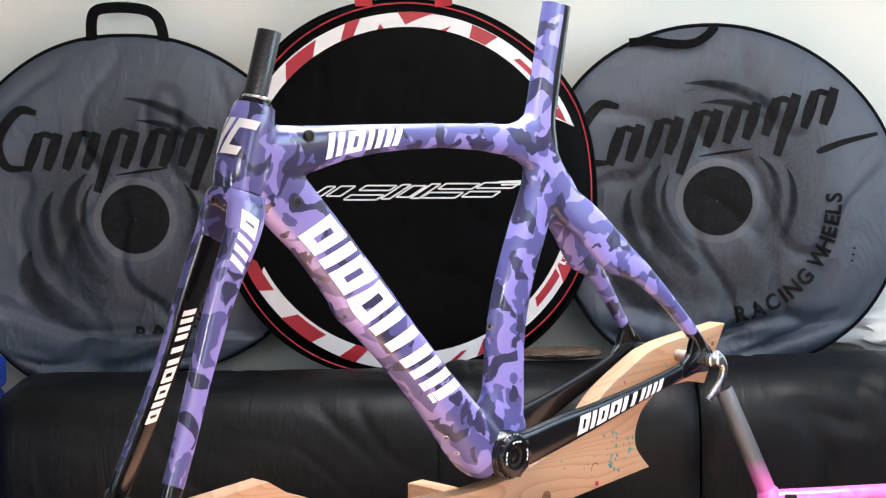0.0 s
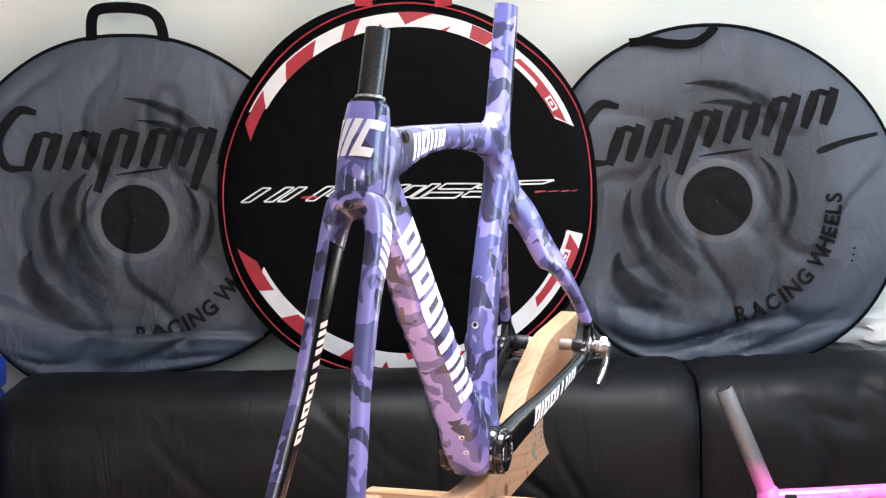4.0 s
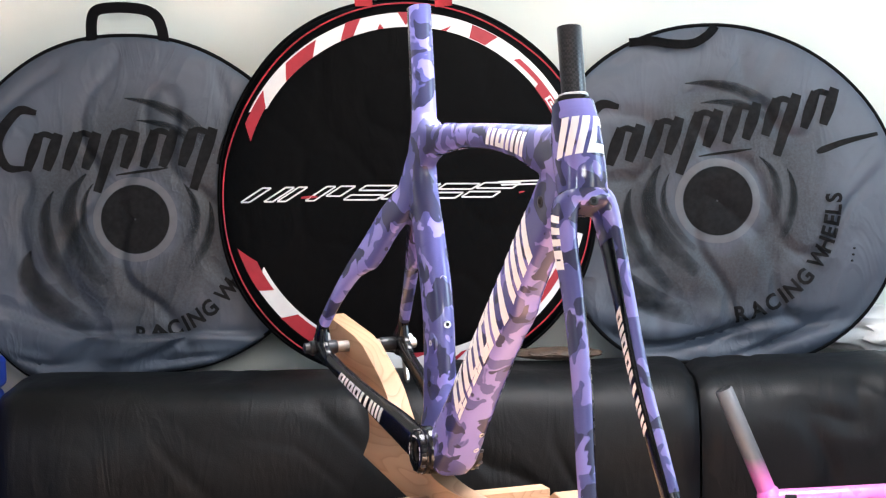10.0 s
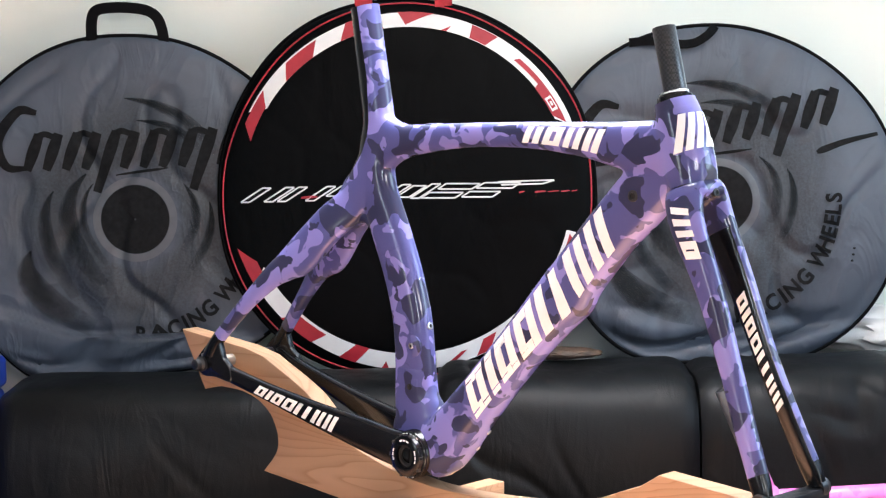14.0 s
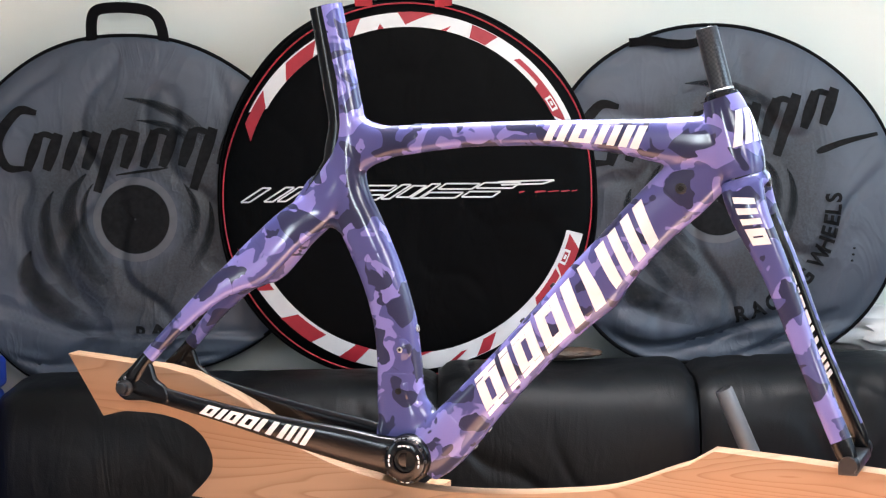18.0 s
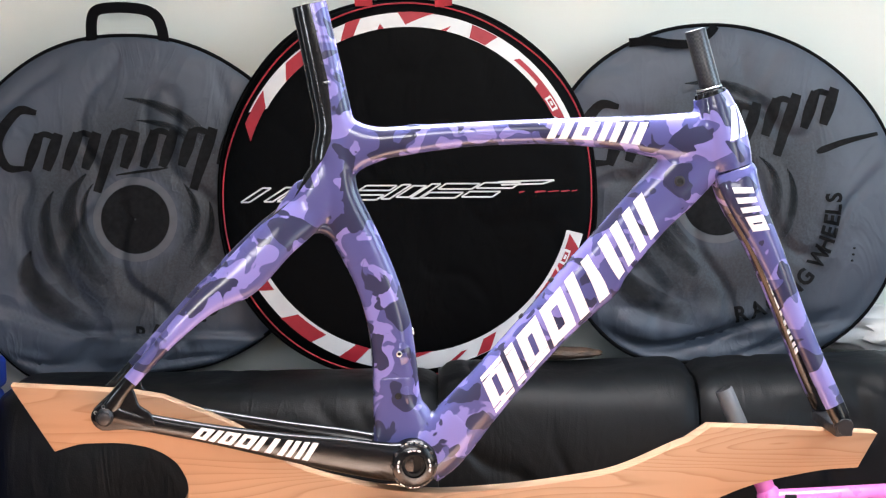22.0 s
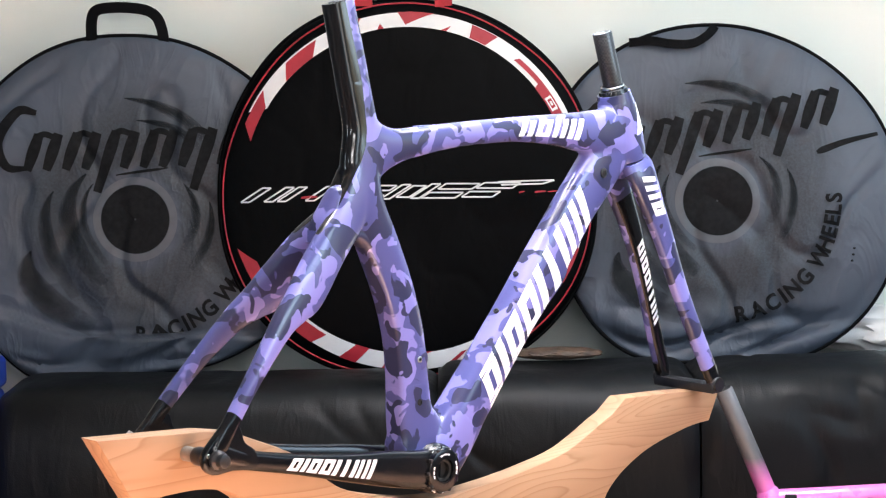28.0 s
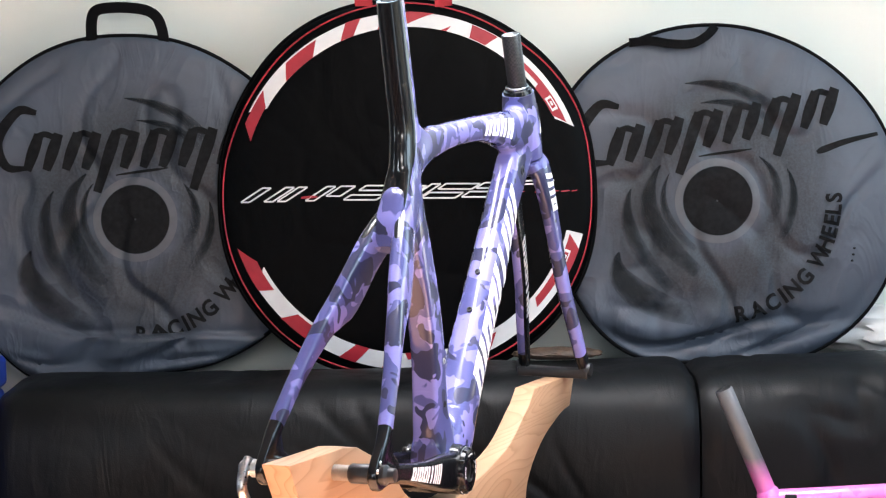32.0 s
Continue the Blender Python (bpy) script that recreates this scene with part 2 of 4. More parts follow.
FOIL = plain("white_plastic_film", (0.72, 0.71, 0.69), 0.4, 0, 0.12, 30, 0.3, 60)
KNOT = plain("brown_knot_wood", (0.16, 0.075, 0.035), 0.6, 0, 0.4, 150)
# near-black for the shade inside holes, and for some dark marks
HOLE = plain("dark_bore", (0.004, 0.004, 0.004), 0.8, 0, 0.1, 40)
# glow of the added overhead panel, met only in reflections
PANEL_GLOW = bpy.data.materials.new("panel_glow")
PANEL_GLOW.use_nodes = True
PANEL_GLOW.node_tree.nodes["Principled BSDF"].inputs["Emission Color"].default_value = (1, 0.95, 0.9, 1)
PANEL_GLOW.node_tree.nodes["Principled BSDF"].inputs["Emission Strength"].default_value = 1.0


# ---- building helpers ----
def mesh_ob(name, verts, faces, mats, parent=None, label="", smooth=True, slots=None):
    me = bpy.data.meshes.new(name)
    me.from_pydata([tuple(v) for v in verts], [], faces)
    for m in mats if isinstance(mats, (list, tuple)) else [mats]:
        me.materials.append(m)
    if slots:
        me.polygons.foreach_set("material_index", slots)
    if smooth:
        me.polygons.foreach_set("use_smooth", [True] * len(me.polygons))
    me.update()
    ob = new(name, me)
    if parent:
        ob.parent = parent
    if label:
        tagged(ob, label)
    return ob


def part(name, bm, material, parent, label="", smooth=True):
    me = bpy.data.meshes.new(name)
    bmesh.ops.recalc_face_normals(bm, faces=bm.faces[:])
    bm.to_mesh(me)
    bm.free()
    me.materials.append(material)
    if smooth:
        me.polygons.foreach_set("use_smooth", [True] * len(me.polygons))
        me.set_sharp_from_angle(angle=radians(40))
    ob = new(name, me)
    if parent:
        ob.parent = parent
    if label:
        tagged(ob, label)
    return ob


def box_bm(x0, x1, y0, y1, z0, z1, bevel=0.003, seg=2):
    bm = bmesh.new()
    bmesh.ops.create_cube(bm, size=1, matrix=Matrix.Translation(((x0 + x1) / 2, (y0 + y1) / 2, (z0 + z1) / 2)) @ Matrix.Diagonal((x1 - x0, y1 - y0, z1 - z0, 1)))
    if bevel:
        bmesh.ops.bevel(bm, geom=bm.edges[:], offset=bevel, segments=seg, profile=0.5, affect="EDGES")
    return bm


def turned_bm(a, b, profile, seg=32):
    """A body of revolution about the line from a to b; profile rows: (share of the way, radius)."""
    bm = bmesh.new()
    a, b = Vector(a), Vector(b)
    q = (b - a).to_track_quat("Z", "Y").to_matrix()
    rings = []
    for s, r in profile:
        c = a.lerp(b, s)
        if r <= 1e-6:
            rings.append([bm.verts.new(c)])
        else:
            rings.append([bm.verts.new(c + q @ Vector((r * math.cos(k * math.tau / seg), r * math.sin(k * math.tau / seg), 0))) for k in range(seg)])
    for p, n in zip(rings, rings[1:]):
        for k in range(seg):
            j = (k + 1) % seg
            if len(p) == 1 and len(n) == 1:
                continue
            if len(p) == 1:
                bm.faces.new((p[0], n[j], n[k]))
            elif len(n) == 1:
                bm.faces.new((p[k], p[j], n[0]))
            else:
                bm.faces.new((p[k], p[j], n[j], n[k]))
    return bm


def spline(rows, per=6):
    """Smooth rows of numbers through the given ones."""
    a = np.array(rows, float)
    a = np.vstack([2 * a[0] - a[1], a, 2 * a[-1] - a[-2]])
    out = []
    for i in range(1, len(a) - 2):
        for k in range(per):
            u = k / per
            p0, p1, p2, p3 = a[i - 1:i + 3]
            out.append(0.5 * (2 * p1 + (p2 - p0) * u + (2 * p0 - 5 * p1 + 4 * p2 - p3) * u * u + (3 * p1 - p0 - 3 * p2 + p3) * u ** 3))
    out.append(a[-2])
    return np.array(out)


class Tube:
    """A swept tube in the bicycle's plane. Rows: x, z, half depth, half width, y."""

    def __init__(self, rows, e=2.5, per=6, back=0.0):
        r = spline(rows, per)
        self.back = back    # how much squarer the rear corners are below the seat cluster
        self.p = np.stack([r[:, 0], r[:, 4] + MID, r[:, 1]], 1)
        self.hd, self.hw, self.e = np.maximum(r[:, 2], 0.002), np.maximum(r[:, 3], 0.002), e
        t = np.gradient(self.p, axis=0)
        t /= np.linalg.norm(t, axis=1)[:, None]
        n = np.stack([-t[:, 2], 0 * t[:, 0], t[:, 0]], 1)
        n /= np.linalg.norm(n, axis=1)[:, None]
        self.t, self.n, self.b = t, n, np.cross(n, t)
        d = np.r_[0, np.cumsum(np.linalg.norm(np.diff(self.p, axis=0), axis=1))]
        self.s = d / d[-1]
        self.long = d[-1]

    def outline(self, i, a):
        """Depth and width, -1 to 1, at the angle a round row i."""
        c, s = math.cos(a), math.sin(a)
        e = self.e + (self.back * max(0.0, min(1.0, (0.345 - self.p[i][2]) / 0.09)) if c > 0 else 0.0)
        return math.copysign(abs(c) ** (2 / e), c), math.copysign(abs(s) ** (2 / e), s)

    def build(self, name, mats, parent, label="", seg=32, slot=None):
        verts, faces, slots = [], [], []
        for i in range(len(self.p)):
            for k in range(seg):
                a = k * math.tau / seg
                h, w = self.outline(i, a)
                verts.append(self.p[i] + self.n[i] * h * self.hd[i] + self.b[i] * w * self.hw[i])
        for i in range(len(self.p) - 1):
            for k in range(seg):
                j = (k + 1) % seg
                faces.append((i * seg + k, i * seg + j, (i + 1) * seg + j, (i + 1) * seg + k))
                if slot:
                    a = (k + 0.5) * math.tau / seg
                    slots.append(slot(self.s[i], (np.array(verts[i * seg + k]) + verts[i * seg + j]) / 2, math.cos(a), math.sin(a)))
        for ring in (list(range(seg))[::-1], [(len(self.p) - 1) * seg + k for k in range(seg)]):
            faces.append(tuple(ring))
            slots.append(0)
        ob = mesh_ob(name, verts, faces, mats, parent, label, slots=slots if slot else None)
        ob.data.set_sharp_from_angle(angle=radians(50))
        return ob

    def at(self, s, h, side, lift=0.0006):
        """The place on the flank: share of the length, height -1 to 1, side +1 along b."""
        f = lambda col: np.array([np.interp(s, self.s, col[:, k]) for k in range(3)])
        hd, hw = np.interp(s, self.s, self.hd), np.interp(s, self.s, self.hw)
        h = max(-0.98, min(0.98, h))
        w = (1 - abs(h) ** self.e) ** (1 / self.e)
        nb = f(self.b) * side * w / hw + f(self.n) * h / hd
        nb /= np.linalg.norm(nb)
        return f(self.p) + f(self.n) * h * hd + f(self.b) * side * w * hw + nb * lift


def junction(name, pieces, material, parent, label="", swell=0.0004, voxel=0.0024, rounds=10):
    """Lengths of tubes run into one smooth moulded body. Pieces: tube, from, to (shares of its length)."""
    verts, faces, seg = [], [], 32
    for tube, s0, s1 in pieces:
        rows = [i for i in range(len(tube.p)) if s0 <= tube.s[i] <= s1]
        o = len(verts)
        for i in rows:
            for k in range(seg):
                a = k * math.tau / seg
                h, w = tube.outline(i, a)
                verts.append(tube.p[i] + tube.n[i] * h * (tube.hd[i] + swell) + tube.b[i] * w * (tube.hw[i] + swell))
        for r in range(len(rows) - 1):
            for k in range(seg):
                j = (k + 1) % seg
                faces.append((o + r * seg + k, o + r * seg + j, o + (r + 1) * seg + j, o + (r + 1) * seg + k))
        faces.append(tuple(o + k for k in range(seg))[::-1])
        faces.append(tuple(o + (len(rows) - 1) * seg + k for k in range(seg)))
    ob = mesh_ob(name, verts, faces, material, parent, label)
    re = ob.modifiers.new("fuse", "REMESH")
    re.mode, re.voxel_size, re.use_smooth_shade = "VOXEL", voxel, True
    sm = ob.modifiers.new("fair", "SMOOTH")
    sm.factor, sm.iterations = 0.5, rounds
    return ob


def quad_patch(verts, faces, corner, place, nu=6, nv=4):
    """A grid over the four corners (u, v), each vertex put on a surface by place()."""
    o = len(verts)
    (a, b, c, d) = [np.array(q, float) for q in corner]
    for i in range(nu + 1):
        for j in range(nv + 1):
            u, v = i / nu, j / nv
            q = (a * (1 - u) + b * u) * (1 - v) + (d * (1 - u) + c * u) * v
            verts.append(place(q[0], q[1]))
    for i in range(nu):
        for j in range(nv):
            k = o + i * (nv + 1) + j
            faces.append((k, k + nv + 1, k + nv + 2, k + 1))


WORD = ((1.0, 1), (0.42, 0), (1.0, 1), (1.08, 1), (0.44, 0), (0.26, 3), (0.44, 0), (0.26, 3), (0.42, 0), (1.0, 2), (0.42, 0))


def word_mark(name, tube, parent, s0, s1, h0, h1, side, slant, flip=False, marks=WORD, label="", material=None):
    """A row of plain slanted bars along a tube, wide ones opened by a slot, with some wider gaps."""
    gap = 0.20
    total = sum(w for w, _ in marks) + gap * (len(marks) - 1)
    x = 0.0
    lean = slant * (s1 - s0) / total

    def put(verts, faces, x0, x1, v0, v1):
        def place(u, v):
            s = s0 + (s1 - s0) * u / total + lean * (v - 0.5)
            if flip:
                s = s0 + s1 - s
            h = h0 + (h1 - h0) * v
            return tube.at(s, h, side)
        quad_patch(verts, faces, [(x0, v0), (x1, v0), (x1, v1), (x0, v1)], place)

    for w, kind in marks:
        verts, faces = [], []
        bar = 0.38
        if kind == 3:
            x += w
            continue
        if kind == 0:
            put(verts, faces, x, x + w, 0, 1)
        else:
            put(verts, faces, x, x + bar, 0, 1)
            put(verts, faces, x + w - bar, x + w, 0, 1)
            if kind == 1:
                put(verts, faces, x + bar, x + w - bar, 0.76, 1)
                put(verts, faces, x + bar, x + w - bar, 0, 0.24)
        mesh_ob(name, verts, faces, material or WHITE_PRINT, parent, label)
        x += w + gap


# ---- the room ----
def slab(name, x0, x1, y0, y1, z0, z1, material, label, category):
    ob = part(name, box_bm(x0, x1, y0, y1, z0, z1, 0), material, None, smooth=False)
    return tagged(ob, label, category, kind="structure")


WALL_Y = 1.09
slab("floor", -2.5, 1.8, -3.7, 1.3, -0.1, 0, FLOOR_WOOD, "dark brown wooden floor under the furniture", "floor")
slab("ceiling", -2.5, 1.8, -3.7, 1.3, 2.6, 2.7, CEILING_PAINT, "plain white painted ceiling of the room", "ceiling")
# the wide upper opening is unseen, added for the high lamp
for x0, x1, z0, z1 in ((-2.3, -0.65, 0, 2.6), (-0.65, 0.85, 0, 1.82), (-0.65, 0.85, 2.34, 2.6), (0.85, 0.97, 0, 2.6), (1.51, 1.6, 0, 2.6), (0.97, 1.51, 0, 0.98), (0.97, 1.51, 2.02, 2.6)):
    slab("wall_back", x0, x1, WALL_Y, 1.3, z0, z1, WALL_PAINT, "plain cream painted wall behind the sofa", "wall")
for y0, y1, z0, z1 in ((-3.7, -1.50, 0, 2.6), (-0.95, 1.3, 0, 2.6), (-1.50, -0.95, 0, 0.85), (-1.50, -0.95, 1.95, 2.6)):
    slab("wall_left", -2.5, -2.3, y0, y1, z0, z1, SIDE_PAINT, "unseen plain slate grey side wall with an opening for light", "wall")
for y0, y1, z0, z1 in ((-3.7, -2.30, 0, 2.6), (-1.60, -1.25, 0, 2.6), (-2.30, -1.60, 0, 0.65), (-2.30, -1.60, 2.05, 2.6), (0.35, 1.3, 0, 2.6), (-1.25, 0.35, 0, 1.15), (-1.25, 0.35, 2.35, 2.6)):
    slab("wall_right", 1.6, 1.8, y0, y1, z0, z1, SIDE_PAINT, "unseen plain slate grey side wall with an opening for light", "wall")
# the unseen front wall is built round its window openings, which confine the sun
for x0, x1, z0, z1 in ((-2.3, -2.00, 0, 2.6), (-2.00, -1.50, 0, 1.20), (-2.00, -1.50, 1.90, 2.6), (-1.50, -0.20, 0, 2.6), (1.32, 1.6, 0, 2.6), (-0.20, 1.32, 0, 1.78), (-0.20, 1.32, 2.44, 2.6)):
    slab("wall_front", x0, x1, -3.8, -3.6, z0, z1, SIDE_PAINT, "unseen plain slate grey front wall with openings for light", "wall")

# unseen panel added over the turntable to whiten upward faces, tipped a little to the front
lamp = tagged(new("added_overhead_panel"), "unseen added overhead panel, wide and black, with a glowing diffuser", "lamp")
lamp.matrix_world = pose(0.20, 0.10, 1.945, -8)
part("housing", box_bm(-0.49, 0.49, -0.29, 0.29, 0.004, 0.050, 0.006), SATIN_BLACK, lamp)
part("diffuser", box_bm(-0.47, 0.47, -0.27, 0.27, -0.006, 0.003, 0.002), PANEL_GLOW, lamp, "glowing white diffuser")
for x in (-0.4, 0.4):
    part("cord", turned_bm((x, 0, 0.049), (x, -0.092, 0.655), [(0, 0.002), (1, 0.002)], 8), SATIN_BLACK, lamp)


# ---- the sofa ----
def pad(name, size, centre, parent, material, seed, crease=0.010, label="", n=40, power=5.0):
    """A stuffed leather cushion: a rounded block with sagging and creases."""
    sx, sy, sz = (q / 2 for q in size)
    bm = bmesh.new()
    bmesh.ops.create_cube(bm, size=2)
    bmesh.ops.subdivide_edges(bm, edges=bm.edges[:], cuts=n, use_grid_fill=True)
    for v in bm.verts:
        c = v.co
        r = (abs(c.y) ** power + abs(c.z) ** power) ** (1 / power) / max(abs(c.y), abs(c.z), 1e-6)
        shrink = 1 - 0.055 * max(0.0, (abs(c.x) * sx - sx + 0.05) / 0.05) ** 3
        q = Vector((c.x, c.y / r * shrink, c.z / r * shrink))
        p = Vector((q.x * sx, q.y * sy, q.z * sz))
        g = Vector((p.x * 3.2 + seed, p.y * 3.2, p.z * 4.0))
        w = noise.noise(g) * 0.9 + noise.noise(g * 2.7) * 0.45
        fold = noise.noise(Vector((p.x * 9 + p.z * 7 + seed, p.y * 3, p.z * 3.5 - p.x * 2.0)))
        fold = max(0.0, 1 - abs(fold) * 7) * max(0.0, noise.noise(g * 1.3 + Vector((9, 2, 4))) + 0.35)
        p += Vector((0, q.y, q.z)).normalized() * (w * crease - fold * crease * 1.1)
        v.co = p + Vector(centre)
    return part(name, bm, material, parent, label)


def sofa():
    s = tagged(new("sofa"), "black leather sofa with padded back cushions", "sofa")
    s.location = (0, 0.62, 0)
    part("base", box_bm(-0.86, 1.36, -0.34, 0.30, 0.08, 0.30, 0.03, 3), LEATHER, s)
    part("back_frame", box_bm(-0.84, 1.34, 0.12, 0.42, 0.08, 0.79, 0.04, 3), LEATHER, s)
    for i, (x0, x1) in enumerate(((-0.795, -0.037), (-0.036, 0.408), (0.412, 1.30))):
        pad("back_cushion", (x1 - x0, 0.33, 0.52), ((x0 + x1) / 2, 0.135, (0.568, 0.578, 0.584)[i]), s, LEATHER, 3.1 * i + 1.7, (0.0050, 0.0075, 0.0095)[i], "creased black leather back cushion", 84, 4.0)
    for i, (x0, x1) in enumerate(((-0.80, 0.27), (0.275, 1.30))):
        pad("seat_cushion", (x1 - x0, 0.50, 0.16), ((x0 + x1) / 2, -0.12, 0.36), s, LEATHER, 7.1 * i + 4.0, 0.006, n=24)
    for x in (-0.80, 1.30):
        for y in (-0.3, 0.24):
            part("leg", turned_bm((x, y, 0), (x, y, 0.09), [(0, 0), (0, 0.02), (1, 0.026), (1, 0)], 16), SATIN_BLACK, s)
    return s


sofa()


# ---- wheel bags ----
class Bag:
    """A round padded wheel bag, upright in its own x-z plane; the front looks along -y."""

    def __init__(self, radii, thick, creases, seed, slump=0.62, fold=None):
        self.radii, self.thick, self.creases, self.seed, self.slump, self.fold = radii, thick, creases, seed, slump, fold
        self.rx, self.flat = radii[0], radii[9]

    def edge(self, a):
        """The outline's radius, smooth through one radius for each 30 degrees."""
        return self.around(self.radii, a) * (1 + 0.005 * noise.noise(Vector((math.cos(a) * 2.6 + self.seed, math.sin(a) * 2.6, 0))))

    def around(self, values, a):
        """Twelve values round the clock, run smoothly into one another."""
        q = (math.degrees(a) % 360) / 30
        i = int(q)
        u = q - i
        p0, p1, p2, p3 = (values[(i + k) % 12] for k in (-1, 0, 1, 2))
        return 0.5 * (2 * p1 + (p2 - p0) * u + (2 * p0 - 5 * p1 + 4 * p2 - p3) * u * u + (3 * p1 - p0 - 3 * p2 + p3) * u ** 3)

    def crease_line(self, u):
        """Height of the fold over which the slack lower part hangs forward."""
        return self.fold + 0.010 * noise.noise(Vector((u * 5, self.seed, 0))) + 0.35 * max(0.0, -0.13 - u)

    def front(self, u, w, lift=0.0):
        r = math.hypot(u, w)
        rho = min(1.0, r / self.edge(math.atan2(w, u)))
        d = self.thick * (1 - rho ** 5) ** 0.5
        f = min(1, (1 - rho) * 7)
        g = Vector((u * 4 + self.seed, w * 4, self.seed))
        d += self.creases * 0.8 * noise.noise(g) * f
        # sharp shallow creases all over, deep sagging folds low down
        c = noise.noise(Vector((u * 6.5 + w * 3 + self.seed, w * 5 - u * 4, 3.0)))
        d -= self.creases * 0.7 * max(0.0, 1 - abs(c) * 8) * f
        low = max(0.0, min(1.0, (-w - self.flat * self.slump) / (self.flat * 0.26)))
        c = noise.noise(Vector((u * 4.0 + self.seed * 2, w * 17 + u * 4.5 * math.sin(u * 5 + self.seed), 1.0)))
        d += self.creases * low * (3.4 * c - 3.2 * max(0.0, 1 - abs(c) * 5)) * f
        if self.fold is not None:
            g = self.crease_line(u) - w
            d += 0.017 * max(0.0, min(1.0, g / 0.007)) * max(0.35, 1 - max(0.0, g) * 6) - 0.004 * math.exp(-(min(g, 0.0) / 0.015) ** 2)
        return Vector((u, -d - lift, w))

    def build(self, thing, cloth, piping, label):
        n, m = 56, 192
        verts, faces = [self.front(0, 0)], []
        for i in range(1, n + 1):
            rho = (i / n) ** 0.8
            for k in range(m):
                a = k * math.tau / m
                r = self.edge(a) * rho
                verts.append(self.front(r * math.cos(a), r * math.sin(a)))
        for k in range(m):
            faces.append((0, 1 + (k + 1) % m, 1 + k))
        for i in range(n - 1):
            for k in range(m):
                j = (k + 1) % m
                faces.append((1 + i * m + k, 1 + i * m + j, 1 + (i + 1) * m + j, 1 + (i + 1) * m + k))
        o = len(verts)
        for k in range(m):
            a = k * math.tau / m
            verts.append(Vector((self.edge(a) * math.cos(a), self.thick * 0.8, self.edge(a) * math.sin(a))))
        for k in range(m):
            j = (k + 1) % m
            faces.append((1 + (n - 1) * m + k, 1 + (n - 1) * m + j, o + j, o + k))
        faces.append(tuple(range(o, o + m)))
        shell = mesh_ob("shell", verts, faces, cloth, thing, label)
        shell.data.set_sharp_from_angle(angle=radians(70))
        self.rim("piping", 1.0, 0.0, 0.0042, piping, thing)
        return shell

    def rim(self, name, share, y, radius, material, parent, label=""):
        m, k2 = 160, 8
        verts, faces = [], []
        for k in range(m):
            a = k * math.tau / m
            part_of = share if isinstance(share, float) else self.around(share, a)
            r = self.edge(a) * part_of
            base = self.front(r * math.cos(a), r * math.sin(a)) if part_of < 0.995 else Vector((r * math.cos(a), y, r * math.sin(a)))
            for q in range(k2):
                b = q * math.tau / k2
                verts.append(base + Vector((math.cos(a) * math.cos(b), math.sin(b), math.sin(a) * math.cos(b))) * radius)
        for k in range(m):
            for q in range(k2):
                faces.append((k * k2 + q, ((k + 1) % m) * k2 + q, ((k + 1) % m) * k2 + (q + 1) % k2, k * k2 + (q + 1) % k2))
        return mesh_ob(name, verts, faces, material, parent, label)

    def stroke(self, verts, faces, rows, lift=0.0016, per=6):
        """A brush stroke on the front: rows u, w, half width."""
        r = spline(rows, per)
        t = np.gradient(r[:, :2], axis=0)
        t /= np.linalg.norm(t, axis=1)[:, None] + 1e-9
        o = len(verts)
        for (u, w, h), (tx, tz) in zip(r, t):
            for k in (-1, -0.5, 0, 0.5, 1):
                verts.append(self.front(u - tz * h * k, w + tx * h * k, lift))
        for i in range(len(r) - 1):
            for k in range(4):
                a = o + i * 5 + k
                faces.append((a, a + 5, a + 6, a + 1))

    def sector(self, verts, faces, a0, a1, r0, r1, skew0=0.0, skew1=0.0, lift=0.0016, steps=0, metres=False):
        """A piece of a ring, in degrees and shares of the radius; skew turns its ends' outer corners."""
        steps = steps or max(3, int(abs(a1 - a0) / 2.5))
        o = len(verts)
        for i in range(steps + 1):
            for k in range(5):
                v = k / 4
                s0, s1 = a0 + skew0 * v, a1 + skew1 * v
                a = radians(s0 + (s1 - s0) * i / steps)
                r = (1 if metres else self.edge(a)) * (r0 + (r1 - r0) * v)
                verts.append(self.front(r * math.cos(a), r * math.sin(a), lift))
        for i in range(steps):
            for k in range(4):
                a = o + i * 5 + k
                faces.append((a, a + 5, a + 6, a + 1))


def letter_mesh(ch, size):
    """One letter of the built-in font as vertices and faces round its middle."""
    cu = bpy.data.curves.new("letter", "FONT")
    cu.body, cu.size, cu.align_x, cu.resolution_u = ch, size, "CENTER", 3
    cu.offset = size * 0.034
    ob = bpy.data.objects.new("letter", cu)
    scene.collection.objects.link(ob)
    me = ob.to_mesh()
    verts = [v.co.copy() for v in me.vertices]
    faces = [tuple(p.vertices) for p in me.polygons]
    ob.to_mesh_clear()
    bpy.data.objects.remove(ob)
    bpy.data.curves.remove(cu)
    return verts, faces


def strap(name, rows, half, thick, material, parent, label=""):
    """A flat webbing band through rows of x, y, z, its width along y."""
    r = spline(rows, 8)
    t = np.gradient(r, axis=0)
    t /= np.linalg.norm(t, axis=1)[:, None]
    verts, faces = [], []
    for p, d in zip(r, t):
        n = np.cross(d, (0, 1, 0))
        n /= np.linalg.norm(n) + 1e-9
        for su, sv in ((-1, -1), (1, -1), (1, 1), (-1, 1)):
            verts.append(p + n * half * su + np.array((0, 1, 0)) * thick * sv)
    for i in range(len(r) - 1):
        for k in range(4):
            j = (k + 1) % 4
            faces.append((i * 4 + k, i * 4 + j, i * 4 + 4 + j, i * 4 + 4 + k))
    faces += [(3, 2, 1, 0), tuple(range(len(verts) - 4, len(verts)))]
    return mesh_ob(name, verts, faces, material, parent, label, smooth=False)


